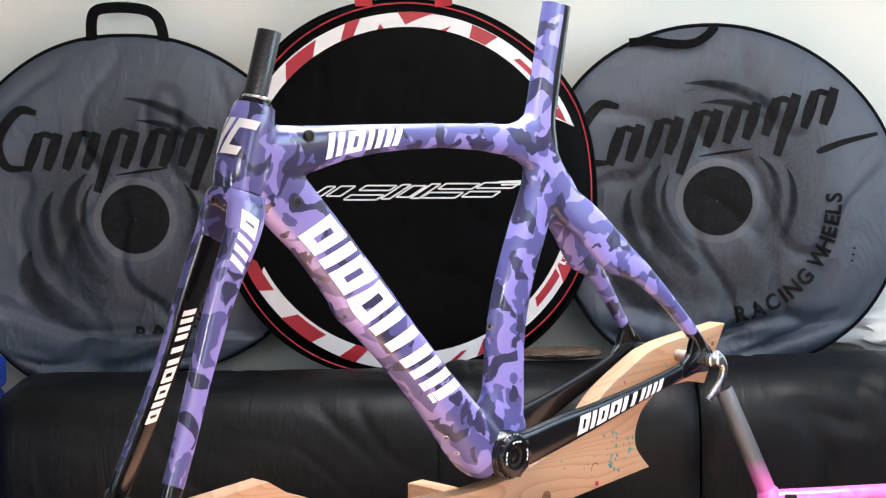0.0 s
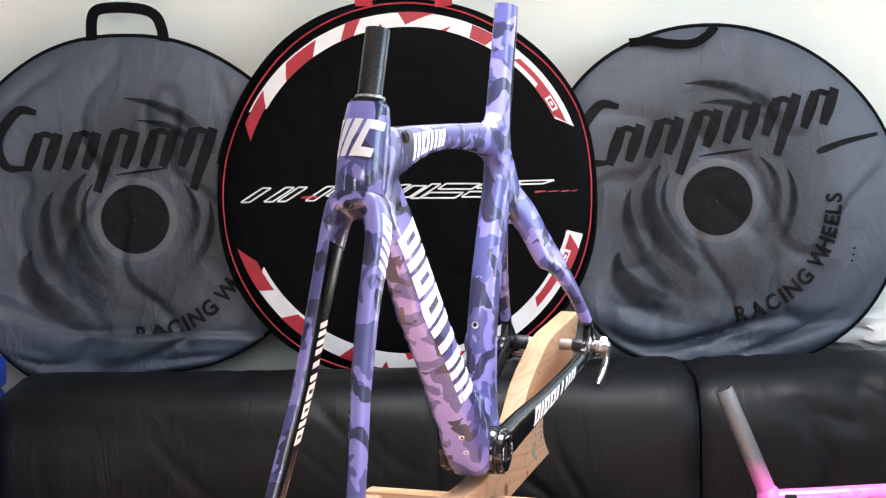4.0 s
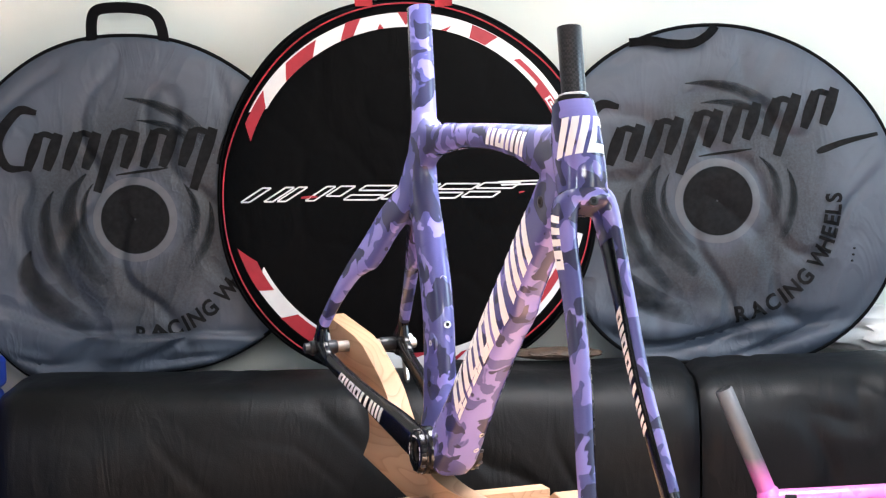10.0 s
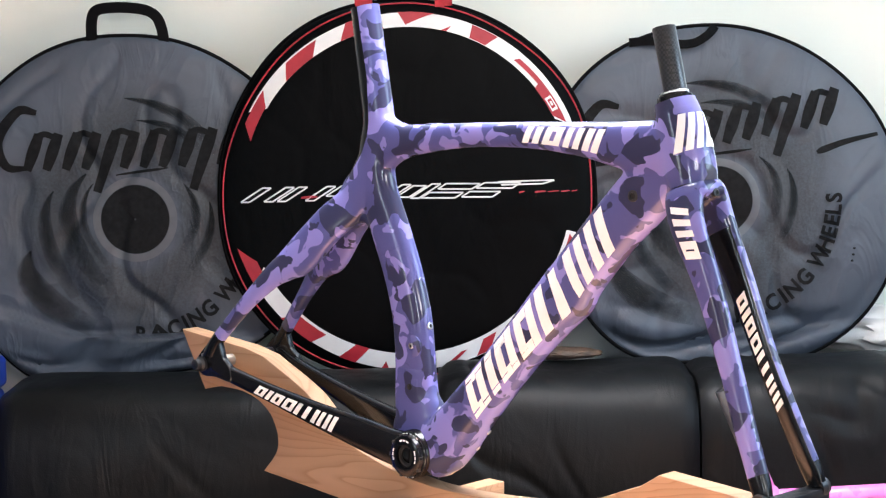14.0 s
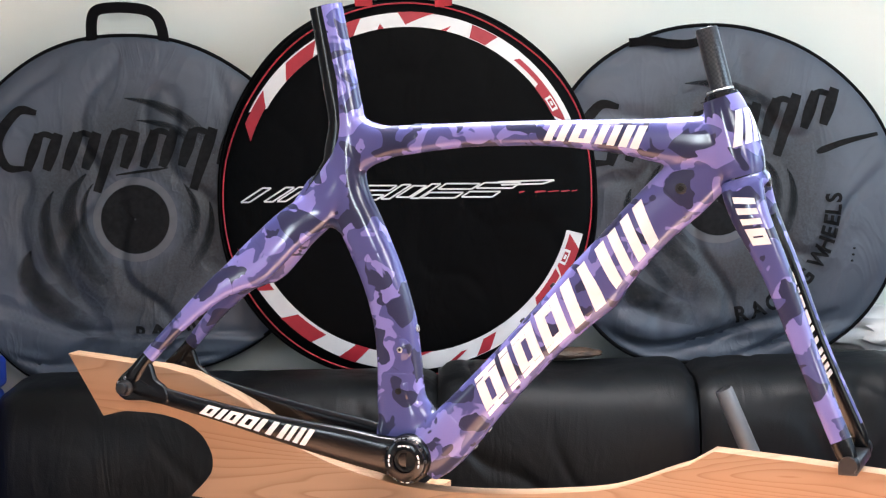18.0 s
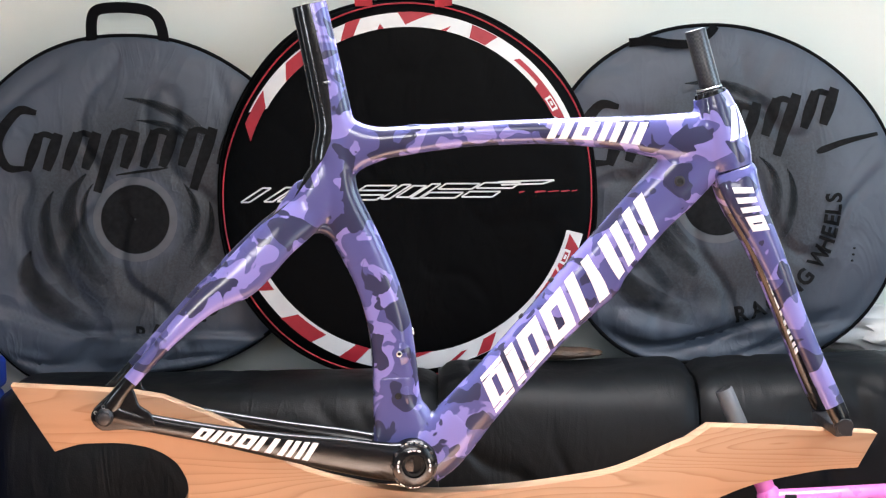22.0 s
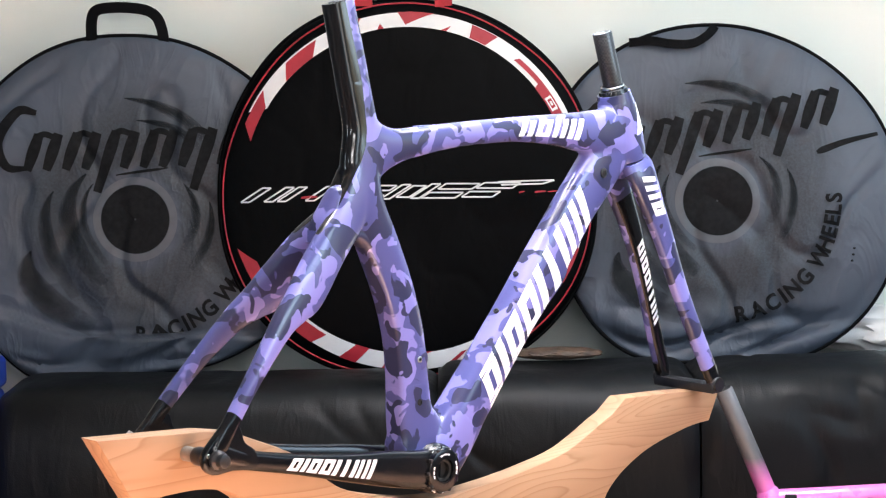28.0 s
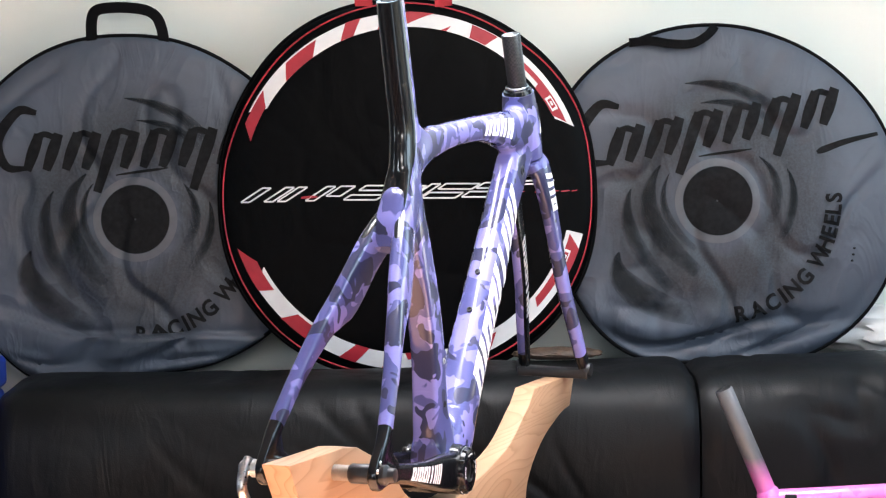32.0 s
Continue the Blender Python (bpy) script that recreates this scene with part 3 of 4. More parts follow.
def grey_bag(place, bag, label, script, text_from, handle, swirl=0.0, band=0.0098):
    thing = tagged(new("wheel_bag"), label, "wheel bag", "wheel bags on the sofa")
    thing.matrix_world = place
    bag.build(thing, GREY_CLOTH, WEBBING, "")
    # hub: dark disc in a pale ring
    v, f = [], []
    bag.sector(v, f, 0, 360, 0.002, 0.064, lift=0.0022, steps=60, metres=True)
    mesh_ob("hub_print", v, f, BLACK_PRINT, thing, "dark round hub print")
    v, f = [], []
    bag.sector(v, f, 0, 360, 0.065, 0.079, lift=0.0018, steps=60, metres=True)
    mesh_ob("hub_ring", v, f, GREY_PRINT, thing, "pale grey ring print")
    # curved blades of the swirl, sprayed: three places on the curve, the greatest half width, and how far the tail fades
    ct, st = math.cos(radians(swirl)), math.sin(radians(swirl))
    for (x0, z0), (x1, z1), (x2, z2), wide, tail in (((-0.182, -0.096), (-0.160, -0.164), (-0.040, -0.216), 0.026, 0.55), ((-0.160, 0.022), (-0.158, -0.062), (-0.085, -0.165), 0.015, 0.75),
                                                     ((-0.106, 0.066), (-0.122, -0.030), (-0.036, -0.132), 0.019, 0.65), ((-0.090, 0.050), (-0.096, -0.020), (-0.040, -0.090), 0.008, 0.9),
                                                     ((-0.062, 0.217), (0.040, 0.205), (0.125, 0.150), 0.012, 0.75), ((-0.032, 0.181), (0.040, 0.178), (0.095, 0.148), 0.009, 0.75),
                                                     ((0.076, 0.082), (0.109, 0.030), (0.098, -0.040), 0.010, 0.9), ((0.128, 0.060), (0.140, 0.000), (0.118, -0.070), 0.009, 0.7)):
        v, f, rows = [], [], []
        for i in range(13):
            q = i / 12
            a, b, c = (1 - q) * (1 - 2 * q), 4 * q * (1 - q), q * (2 * q - 1)
            x, z = a * x0 + b * x1 + c * x2, a * z0 + b * z1 + c * z2
            rows.append((x * ct - z * st, x * st + z * ct, wide * math.sin(math.pi * (0.02 + 0.78 * q)) ** 0.9))
        bag.stroke(v, f, rows)
        ob = mesh_ob("blade_print", v, f, BLADE_PRINT, thing)
        spray = ob.data.attributes.new("spray", "FLOAT", "POINT")
        n = len(v) // 5 - 1
        spray.data.foreach_set("value", [max(0.0, (0.0, 0.62, 1.0, 0.75, 0.25)[k % 5] * min(1.0, (1 - (k // 5) / n) / tail) + 0.12) for k in range(len(v))])
    # sweeping script-like mark, as plain brush strokes
    v, f = [], []
    u0, w0, slope, count = script
    for k in range(count):
        u = u0 + 0.036 * k
        w = w0 + slope * (u - u0)
        if math.hypot(u + 0.012, w + 0.03) > bag.edge(math.atan2(w, u)) - 0.010:
            break
        low, high = ((0.078, 0.036) if k in (4, 9) else (0.034, 0.034))
        bag.stroke(v, f, [(u - 0.33 * low, w - low, 0.0078), (u, w, 0.0112), (u + 0.33 * high, w + high, 0.0090)], 0.0026)
        if k % 2 == 0:
            bag.stroke(v, f, [(u + 0.33 * high - 0.004, w + high - 0.004, 0.0050), (u + 0.022, w + high, 0.0058), (u + 0.040, w + high - 0.006, 0.0050)], 0.0030)
    bag.stroke(v, f, [(u0 - 0.012, w0 - 0.030, 0.004), (u0 - 0.050, w0 - 0.026, 0.008), (u0 - 0.066, w0 + 0.022, 0.010), (u0 - 0.030, w0 + 0.076, 0.009), (u0 + 0.006, w0 + 0.074, 0.005)], 0.0030)
    if slope > 0.1:
        bag.stroke(v, f, [(0.183, 0.090, 0.0030), (0.195, 0.095, 0.0062), (0.240, 0.111, 0.0052), (0.298, 0.125, 0.0034)], 0.0028)
    mesh_ob("script_print", v, f, BLACK_PRINT, thing, "black script-like brush print")
    v, f = [], []
    bag.stroke(v, f, [(-0.036, 0.082, 0.0010), (-0.005, 0.087, 0.0024), (0.035, 0.092, 0.0026), (0.062, 0.096, 0.0010)], 0.0034)
    mesh_ob("small_mark", v, f, BLACK_PRINT, thing)
    if slope > 0.1:
        for k in range(3):
            v, f = [], []
            w = -0.111 + 0.0115 * k
            bag.stroke(v, f, [(0.2480 + 0.002 * k, w, 0.0014), (0.2505 + 0.002 * k, w, 0.0022), (0.2530 + 0.002 * k, w, 0.0014)], 0.0026)
            mesh_ob("printed_dot", v, f, BLACK_PRINT, thing)
    # words along the lower arc; a fold may hide their feet
    v, f, text_radius = [], [], 0.2145
    for ch, step in zip("RACINGWHEELS", (0, 8.7, 16.9, 23.1, 28.9, 37.2, 49.3, 56.4, 62.8, 68.7, 73.9, 79.9)):
        lv, lf = letter_mesh(ch, 0.0415)
        o = len(v)
        for q in lv:
            ang = radians(text_from + step) + q.x * 0.92 / text_radius
            r = text_radius - q.y + 0.0145
            x, z = r * math.cos(ang), r * math.sin(ang)
            if bag.fold is not None:
                z = max(z, bag.crease_line(x) + 0.003)
            v.append(bag.front(x, z, 0.0050))
        f += [tuple(o + i for i in p) for p in lf]
    mesh_ob("lettering", v, f, BLACK_PRINT, thing, "black printed words on an arc", smooth=False)
    strap("handle", handle, band, 0.0035, WEBBING, thing, "black webbing carrying handle")
    return thing


left = Bag((0.333, 0.337, 0.337, 0.342, 0.356, 0.362, 0.358, 0.356, 0.354, 0.292, 0.306, 0.333), 0.022, 0.0105, 4.2, 0.70, -0.213)
grey_bag(pose(-0.5960, 0.955, 1.0928, -4, 0.95), left, "grey nylon wheel bag with black swirl print, slumped on the sofa", (-0.190, 0.124, 0.03, 14), 272.6,
         [(-0.083, -0.002, 0.325), (-0.084, -0.004, 0.366), (-0.074, -0.005, 0.389), (-0.035, -0.006, 0.3945), (0.012, -0.005, 0.391), (0.036, -0.005, 0.379), (0.047, -0.004, 0.356), (0.052, -0.002, 0.325)], -11.0)
right = Bag((0.3465, 0.337, 0.325, 0.3265, 0.335, 0.3365, 0.316, 0.316, 0.328, 0.301, 0.335, 0.351), 0.022, 0.0105, 9.4)
grey_bag(pose(0.4865, 0.955, 1.1101, -4, 0.95), right, "grey nylon wheel bag with black swirl print and folded handle", (-0.190, 0.100, 0.19, 15), 281.7,
         [(-0.164, -0.010, 0.2935), (-0.125, -0.022, 0.296), (-0.088, -0.030, 0.290), (-0.048, -0.030, 0.291), (-0.020, -0.024, 0.307), (-0.004, -0.008, 0.325)], band=0.0080)


def black_bag():
    thing = tagged(new("wheel_bag"), "black wheel bag with a red and white ring and red piping", "wheel bag", "wheel bags on the sofa")
    thing.matrix_world = pose(-0.0866, 0.915, 1.1417, -4.5, 0.95)
    bag = Bag((0.3445, 0.351, 0.3497, 0.349, 0.3575, 0.352, 0.349, 0.360, 0.3575, 0.347, 0.3595, 0.3597), 0.030, 0.0020, 1.1, 2.0)
    bag.build(thing, BLACK_CLOTH, BLACK_CLOTH, "")
    bag.rim("red_piping", (0.977, 0.984, 0.972, 0.984, 0.958, 0.957, 0.977, 0.971, 0.980, 0.988, 0.958, 0.966), 0, 0.0017, RED_PRINT, thing, "thin red piping")
    # white ring in two arcs, red slanted pieces on it: angles at the inner edge, radii, turn of the two ends' outer corners
    for a0, a1, s0, s1 in ((150, 26, 4, -5), (208, 346, 5, 0)):
        n = 12
        for k in range(n):
            v, f = [], []
            b0, b1 = a0 + (a1 - a0) * k / n, a0 + (a1 - a0) * (k + 1) / n
            bag.sector(v, f, b0, b1, 0.299 if a0 < 180 else 0.300, 0.326 if a0 < 180 else 0.331, s0 if k == 0 else 0, s1 if k == n - 1 else 0, metres=True)
            mesh_ob("ring_segment", v, f, WHITE_CLOTH, thing)
    upper = ((162.8, 149.8, 0.302, 0.323, -4.9, -4.4), (138.3, 125.6, 0.299, 0.323, -4.3, -4.1), (114.4, 109.5, 0.299, 0.327, -3.9, -4.1), (100.9, 98.5, 0.299, 0.309, -1.3, 1.1), (91.0, 90.8, 0.303, 0.327, 2.5, -9.1),
             (78.4, 76.5, 0.299, 0.310, -2.9, -1.1), (68.1, 62.0, 0.300, 0.325, 0.7, -2.4), (51.0, 39.1, 0.307, 0.316, -1.3, 0.8), (38.8, 27.3, 0.298, 0.316, 1.0, -4.2))
    lower = ((205.3, 216.7, 0.307, 0.332, -6.4, -2.8), (228.4, 240.5, 0.305, 0.332, -3.3, -3.1), (251.4, 256.3, 0.299, 0.332, -4.0, -3.4), (262.6, 262.8, 0.318, 0.331, -1.1, 1.1), (269.0, 278.7, 0.299, 0.312, 1.0, -8.5),
             (288.2, 290.5, 0.312, 0.330, -6.7, -6.3), (296.9, 302.0, 0.306, 0.330, -4.3, -4.9), (319.7, 332.2, 0.306, 0.320, -1.9, -1.7), (333.2, 345.0, 0.307, 0.332, -4.0, -4.1))
    for a0, a1, r0, r1, s0, s1 in upper + lower:
        v, f = [], []
        bag.sector(v, f, a0, a1, r0, r1, s0, s1, 0.0024, metres=True)
        mesh_ob("ring_segment", v, f, RED_PRINT, thing)
    # small outlined badge on each long red piece
    for mid in (31.2, 337.0):
        for da, r0, r1, red in ((2.6, 0.301, 0.313, 0), (1.7, 0.3032, 0.3108, 1), (0.8, 0.3050, 0.3090, 0)):
            v, f = [], []
            bag.sector(v, f, mid - da, mid + da, r0 + (0.006 if mid > 90 else 0), r1 + (0.006 if mid > 90 else 0), 0, 0, 0.0030 + 0.0006 * (2.6 - da), metres=True)
            mesh_ob("ring_badge", v, f, RED_PRINT if red else WHITE_CLOTH, thing)
    # outlined italic mark across the middle, as plain slanted frames that climb a little
    tall, lean = 0.026, 0.040
    ground = lambda u: -0.0225 + 0.025 * (u + 0.307)
    line = lambda v, f, p, q: bag.stroke(v, f, [(*p, 0.0014), ((p[0] + q[0]) / 2, (p[1] + q[1]) / 2, 0.0014), (*q, 0.0014)], 0.0018, 4)
    for u, w, h0, h1 in ((-0.307, 0.016, 0, 1), (-0.264, 0.016, 0, 1), (-0.240, 0.016, 0, 1), (-0.188, 0.016, 0, 1), (-0.162, 0.026, 0.3, 1), (-0.116, 0.056, 0.66, 1), (-0.118, 0.060, 0, 0.34),
                         (-0.050, 0.016, 0, 1), (-0.026, 0.024, 0.1, 0.9), (0.004, 0.016, 0, 1), (0.030, 0.062, 0.62, 1), (0.024, 0.062, 0, 0.38), (0.100, 0.066, 0.62, 1), (0.098, 0.056, 0, 0.38)):
        v, f = [], []
        c = [(u + a + lean * h, ground(u) + tall * h) for a, h in ((0, h0), (w, h0), (w, h1), (0, h1))]
        for a in range(4):
            line(v, f, c[a], c[(a + 1) % 4])
        mesh_ob("outline_frame", v, f, WHITE_CLOTH, thing)
    v, f = [], []
    line(v, f, (0.165, ground(0.165) + tall), (0.268, ground(0.240) + tall * 1.06))
    line(v, f, (0.268, ground(0.240) + tall * 1.06), (0.247, ground(0.240) + tall * 0.80))
    line(v, f, (0.247, ground(0.240) + tall * 0.80), (0.170, ground(0.165) + tall * 0.78))
    mesh_ob("outline_tail", v, f, WHITE_CLOTH, thing)
    for u0, u1, h in ((-0.196, -0.166, 0.0024), (0.203, 0.213, 0.0013), (0.232, 0.252, 0.0016), (0.256, 0.276, 0.0010), (0.280, 0.296, 0.0014), (0.300, 0.310, 0.0009)):
        v, f = [], []
        w = ground(u0) + 0.0055
        bag.stroke(v, f, [(u0, w, h * 0.8), ((u0 + u1) / 2, w + 0.0012, h), (u1, w + 0.0018, h * 0.7)], 0.0018, 4)
        mesh_ob("red_bar", v, f, RED_PRINT, thing)
    strap("handle", [(-0.082, -0.006, 0.338), (-0.080, -0.014, 0.360), (-0.05, -0.018, 0.372), (0.02, -0.018, 0.374), (0.060, -0.014, 0.360), (0.065, -0.006, 0.338)], 0.016, 0.004, RED_WEBBING, thing, "red webbing handle")
    return thing


black_bag()


# ---- the bicycle frame set on the turntable ----
def ring_mark(parent, centre, side, r0, r1, spans, material=None, name="ring_mark"):
    verts, faces = [], []
    for a0, a1 in spans:
        n = max(2, int(abs(a1 - a0) / 8))
        o = len(verts)
        for i in range(n + 1):
            a = radians(a0 + (a1 - a0) * i / n)
            for r in (r0, r1):
                verts.append((centre[0] + r * math.cos(a), centre[1] + side * 0.0006, centre[2] + r * math.sin(a)))
        for i in range(n):
            faces.append((o + 2 * i, o + 2 * i + 1, o + 2 * i + 3, o + 2 * i + 2))
    return tagged(mesh_ob(name, verts, faces, material or WHITE_PRINT, parent, "white printed marks"), kind="stuff")


def bore(parent, centre, way, r, name="bolt", rim=STEEL, deep=0.004, label=""):
    """A small threaded boss: a ring standing proud, its bore's shade painted as a near-black cap."""
    c, d = Vector(centre), Vector(way).normalized()
    b = part(name, turned_bm(c - d * deep, c + d * 0.0012, [(0, 0), (0, r), (0.9, r), (1, r * 0.85), (1, r * 0.55), (0.7, r * 0.5)], 20), rim, parent, label)
    part("hole", turned_bm(c - d * deep, c + d * 0.0004, [(0.5, r * 0.56), (1, r * 0.56), (1, 0)], 16), HOLE, b)
    return b


def bicycle():
    bike = tagged(new("bicycle_frame"), "violet camouflage carbon racing bicycle frame with its fork", "bicycle frame")
    bike.location = (0, 0, BB)

    # seat tube and mast in one piece, black down the back of the mast
    seat = Tube([(-0.072, 0.000, 0.042, 0.026, 0), (-0.0715, 0.045, 0.0425, 0.0205, 0), (-0.0795, 0.078, 0.0335, 0.0180, 0), (-0.082, 0.134, 0.030, 0.0175, 0), (-0.088, 0.19, 0.029, 0.0175, 0), (-0.105, 0.25, 0.0285, 0.0175, 0),
                 (-0.131, 0.31, 0.030, 0.0175, 0), (-0.154, 0.36, 0.0315, 0.018, 0), (-0.158, 0.41, 0.0290, 0.0175, 0), (-0.1535, 0.455, 0.0258, 0.0165, 0.001), (-0.162, 0.51, 0.0248, 0.016, 0.0022), (-0.1815, 0.6165, 0.0232, 0.0155, 0.0042)], 2.3, 8, back=5.0)
    st = seat.build("seat_tube", CAMO_BLACK, bike, seg=64)
    # a flat near-black cap paints the shade of the mast's open end
    part("mast_opening", turned_bm(seat.p[-1] - seat.t[-1] * 0.01, seat.p[-1] + seat.t[-1] * 0.0008, [(0, 0.012), (1, 0.012), (1, 0)], 24), HOLE, st)
    for x, z in ((-0.0726, 0.238), (-0.056, 0.176)):
        bore(st, (x - 0.0002, MID, z), (1, 0, 0.18), 0.0052, "bottle_boss", label="small steel threaded boss")
    part("port_cover", turned_bm((-0.077, MID - 0.012, 0.148), (-0.077, MID - 0.0172, 0.148), [(0, 0.0165), (0.8, 0.0165), (1, 0.015), (1, 0)], 32), CAMO, st)
    bore(st, (-0.077, MID - 0.0172, 0.148), (0, -1, 0), 0.0042, "port_screw")
    part("shifter_plate", box_bm(-0.098, -0.066, MID - 0.0176, MID - 0.012, 0.078, 0.104, 0.0015), CAMO, st)
    bore(st, (-0.080, MID - 0.0178, 0.091), (0, -1, 0), 0.0045, "cable_hole", HOLE)
    bore(st, (-0.100, MID - 0.0155, 0.103), (0, -1, 0), 0.0018, "rivet")

    top = Tube([(-0.150, 0.428, 0.060, 0.0145, 0), (-0.134, 0.428, 0.0425, 0.015, 0), (-0.118, 0.4285, 0.0308, 0.0155, 0), (-0.100, 0.4295, 0.0243, 0.016, 0), (-0.08, 0.4315, 0.0208, 0.016, 0), (0.0, 0.4378, 0.0172, 0.016, 0), (0.075, 0.440, 0.0165, 0.0165, 0),
                (0.15, 0.4395, 0.0178, 0.0175, 0), (0.225, 0.4352, 0.0225, 0.019, 0), (0.28, 0.4295, 0.0285, 0.021, 0), (0.335, 0.425, 0.035, 0.023, 0), (0.372, 0.425, 0.036, 0.023, 0)], 3.0)
    tt = top.build("top_tube", CAMO, bike)
    model = ((0.95, 2), (1.0, 1), (0.35, 0), (0.35, 0), (0.9, 2))
    word_mark("model_mark", top, tt, 0.545, 0.790, -0.52, 0.66, -1, 0.35, marks=model)
    word_mark("model_mark", top, tt, 0.545, 0.790, -0.52, 0.66, 1, 0.35, flip=True, marks=model)
    part("cable_port", box_bm(-0.056, -0.030, MID - 0.006, MID + 0.006, 0.448, 0.4545, 0.002), CAMO, tt)
    bore(tt, (0.294, MID + 0.0226, 0.447), (0, 1, 0.25), 0.0076, "cable_port", HOLE)

    down = Tube([(-0.050, -0.004, 0.034, 0.030, 0), (-0.020, 0.022, 0.0370, 0.0285, 0), (0.0467, 0.0934, 0.0325, 0.026, 0), (0.1157, 0.1654, 0.0325, 0.0235, 0), (0.165, 0.2144, 0.0365, 0.0215, 0),
                 (0.194, 0.242, 0.0400, 0.0205, 0), (0.212, 0.2645, 0.0368, 0.020, 0), (0.267, 0.324, 0.0362, 0.0185, 0), (0.311, 0.365, 0.038, 0.0185, 0), (0.352, 0.404, 0.036, 0.020, 0)], 3.2)
    dt = down.build("down_tube", CAMO, bike)
    word_mark("word_mark", down, dt, 0.225, 0.832, -0.74, 0.74, -1, 0.55)
    word_mark("word_mark", down, dt, 0.225, 0.832, -0.74, 0.74, 1, 0.55, flip=True)
    for x, z in ((0.0405, 0.0378), (0.0203, 0.0135)):
        bore(dt, (x, MID + 0.0125, z), (0.72, 0.26, -0.63), 0.0042, "cable_guide_screw")
    for x, z in ((0.132, 0.241), (0.090, 0.193)):
        bore(dt, (x + 0.0022, MID, z - 0.0022), (-0.72, 0, 0.69), 0.0040, "bottle_boss", SATIN_BLACK, label="small dark threaded boss")
    for s in (1, -1):
        bore(dt, (0.3115, MID + s * 0.0190, 0.3680), (0.05, s, 0), 0.0074, "cable_port", SATIN_BLACK)

    head = Tube([(0.3606, 0.483, 0.0240, 0.0240, 0), (0.3655, 0.467, 0.028, 0.0257, 0), (0.372, 0.442, 0.0325, 0.027, 0), (0.381, 0.412, 0.033, 0.028, 0), (0.386, 0.395, 0.031, 0.0282, 0), (0.389, 0.3835, 0.0285, 0.0280, 0)], 2.2)
    ht = head.build("head_tube", CAMO, bike, seg=40)
    # badge: slanted bars and an open frame wrapped round the front
    def on_head(phi, q):
        c, w = math.cos(radians(phi)), math.sin(radians(phi))
        f = lambda col: np.array([np.interp(q, head.s, col[:, k]) for k in range(3)])
        hd, hw = np.interp(q, head.s, head.hd) + 0.0008, np.interp(q, head.s, head.hw) + 0.0008
        h, w = math.copysign(abs(c) ** (2 / head.e), c), math.copysign(abs(w) ** (2 / head.e), w)
        return f(head.p) + f(head.n) * h * hd + np.array((0, 1, 0)) * w * hw
    for strips in (((-74, -54, 0, 1),), ((-47, -28, 0, 1),), ((-21, -3, 0, 1),), ((6, 22, 0, 1), (22, 62, 0, 0.24), (22, 54, 0.76, 1))):
        v, f = [], []
        for p0, p1, v0, v1 in strips:
            lean = lambda e: 15 - 30 * e
            quad_patch(v, f, [(p0 + lean(v0), v0), (p1 + lean(v0), v0), (p1 + lean(v1), v1), (p0 + lean(v1), v1)], lambda p, e: on_head(p, 0.20 + 0.44 * e), 8, 6)
        mesh_ob("badge", v, f, WHITE_PRINT, ht, "white slanted badge bars")
    a, b = Vector((0.3888, MID, 0.3840)), Vector((0.3902, MID, 0.3818))
    part("crown_race_gap", turned_bm(a, b, [(0, 0.0275), (1, 0.0275)], 40), HOLE, ht)

    part("steerer", turned_bm((0.3412, MID + 0.0036, 0.5715), (0.3638, MID + 0.0006, 0.484), [(0, 0.0115), (0, 0.0140), (0.01, 0.01435), (0.98, 0.01435), (1, 0.012)], 40), CARBON, bike, "black carbon steerer tube")
    part("steerer_plug", turned_bm((0.3410, MID + 0.0036, 0.5720), (0.3447, MID + 0.0031, 0.5575), [(0, 0), (0, 0.004), (0.35, 0.0045), (0.3, 0.0100), (0, 0.0112), (0.05, 0.0128), (0.35, 0.0128)], 32), STEEL, bike, "bright steel expander plug")
    cover = part("headset_cover", turned_bm((0.3586, MID + 0.0008, 0.4945), (0.3620, MID, 0.481), [(0, 0.0146), (0.05, 0.0165), (0.45, 0.0185), (0.5, 0.0215), (1, 0.0228)], 40), GLOSS_BLACK, bike, "glossy black headset cover")
    part("clamp_ring", turned_bm((0.3588, MID + 0.0008, 0.4937), (0.3597, MID + 0.0008, 0.4902), [(0, 0.0172), (0.2, 0.0178), (0.8, 0.0178), (1, 0.0172)], 40), STEEL, cover)

    # bottom bracket shell and cups
    part("bottom_bracket_shell", turned_bm((-0.064, MID - 0.034, 0.001), (-0.064, MID + 0.034, 0.001), [(0, 0), (0, 0.031), (0.06, 0.0335), (0.94, 0.0335), (1, 0.031), (1, 0)], 48), GLOSS_BLACK, bike)
    for s in (1, -1):
        y = MID + s * 0.034
        c = part("bearing_cup", turned_bm((-0.064, y - s * 0.002, 0), (-0.064, y + s * 0.0115, 0), [(0, 0.0315), (0.35, 0.0325), (0.42, 0.0318), (0.45, 0.0295), (0.92, 0.0285), (1, 0.0270), (1, 0.0160), (0.6, 0.0150), (0.2, 0.0150), (0.2, 0)], 48), GLOSS_BLACK, bike, "black bearing cup with printed ring")
        ring_mark(c, (-0.064, y + s * 0.0117, 0), s, 0.0205, 0.0228, ((66, 78), (82, 94), (98, 112), (156, 168), (172, 184), (188, 200), (-22, -10), (-6, 6), (10, 26)))
        ring_mark(c, (-0.064, y + s * 0.0037, 0), s, 0.0300, 0.0314, ((52, 60), (64, 72), (76, 84), (90, 98), (102, 110), (114, 122), (232, 246), (255, 264), (270, 290)))
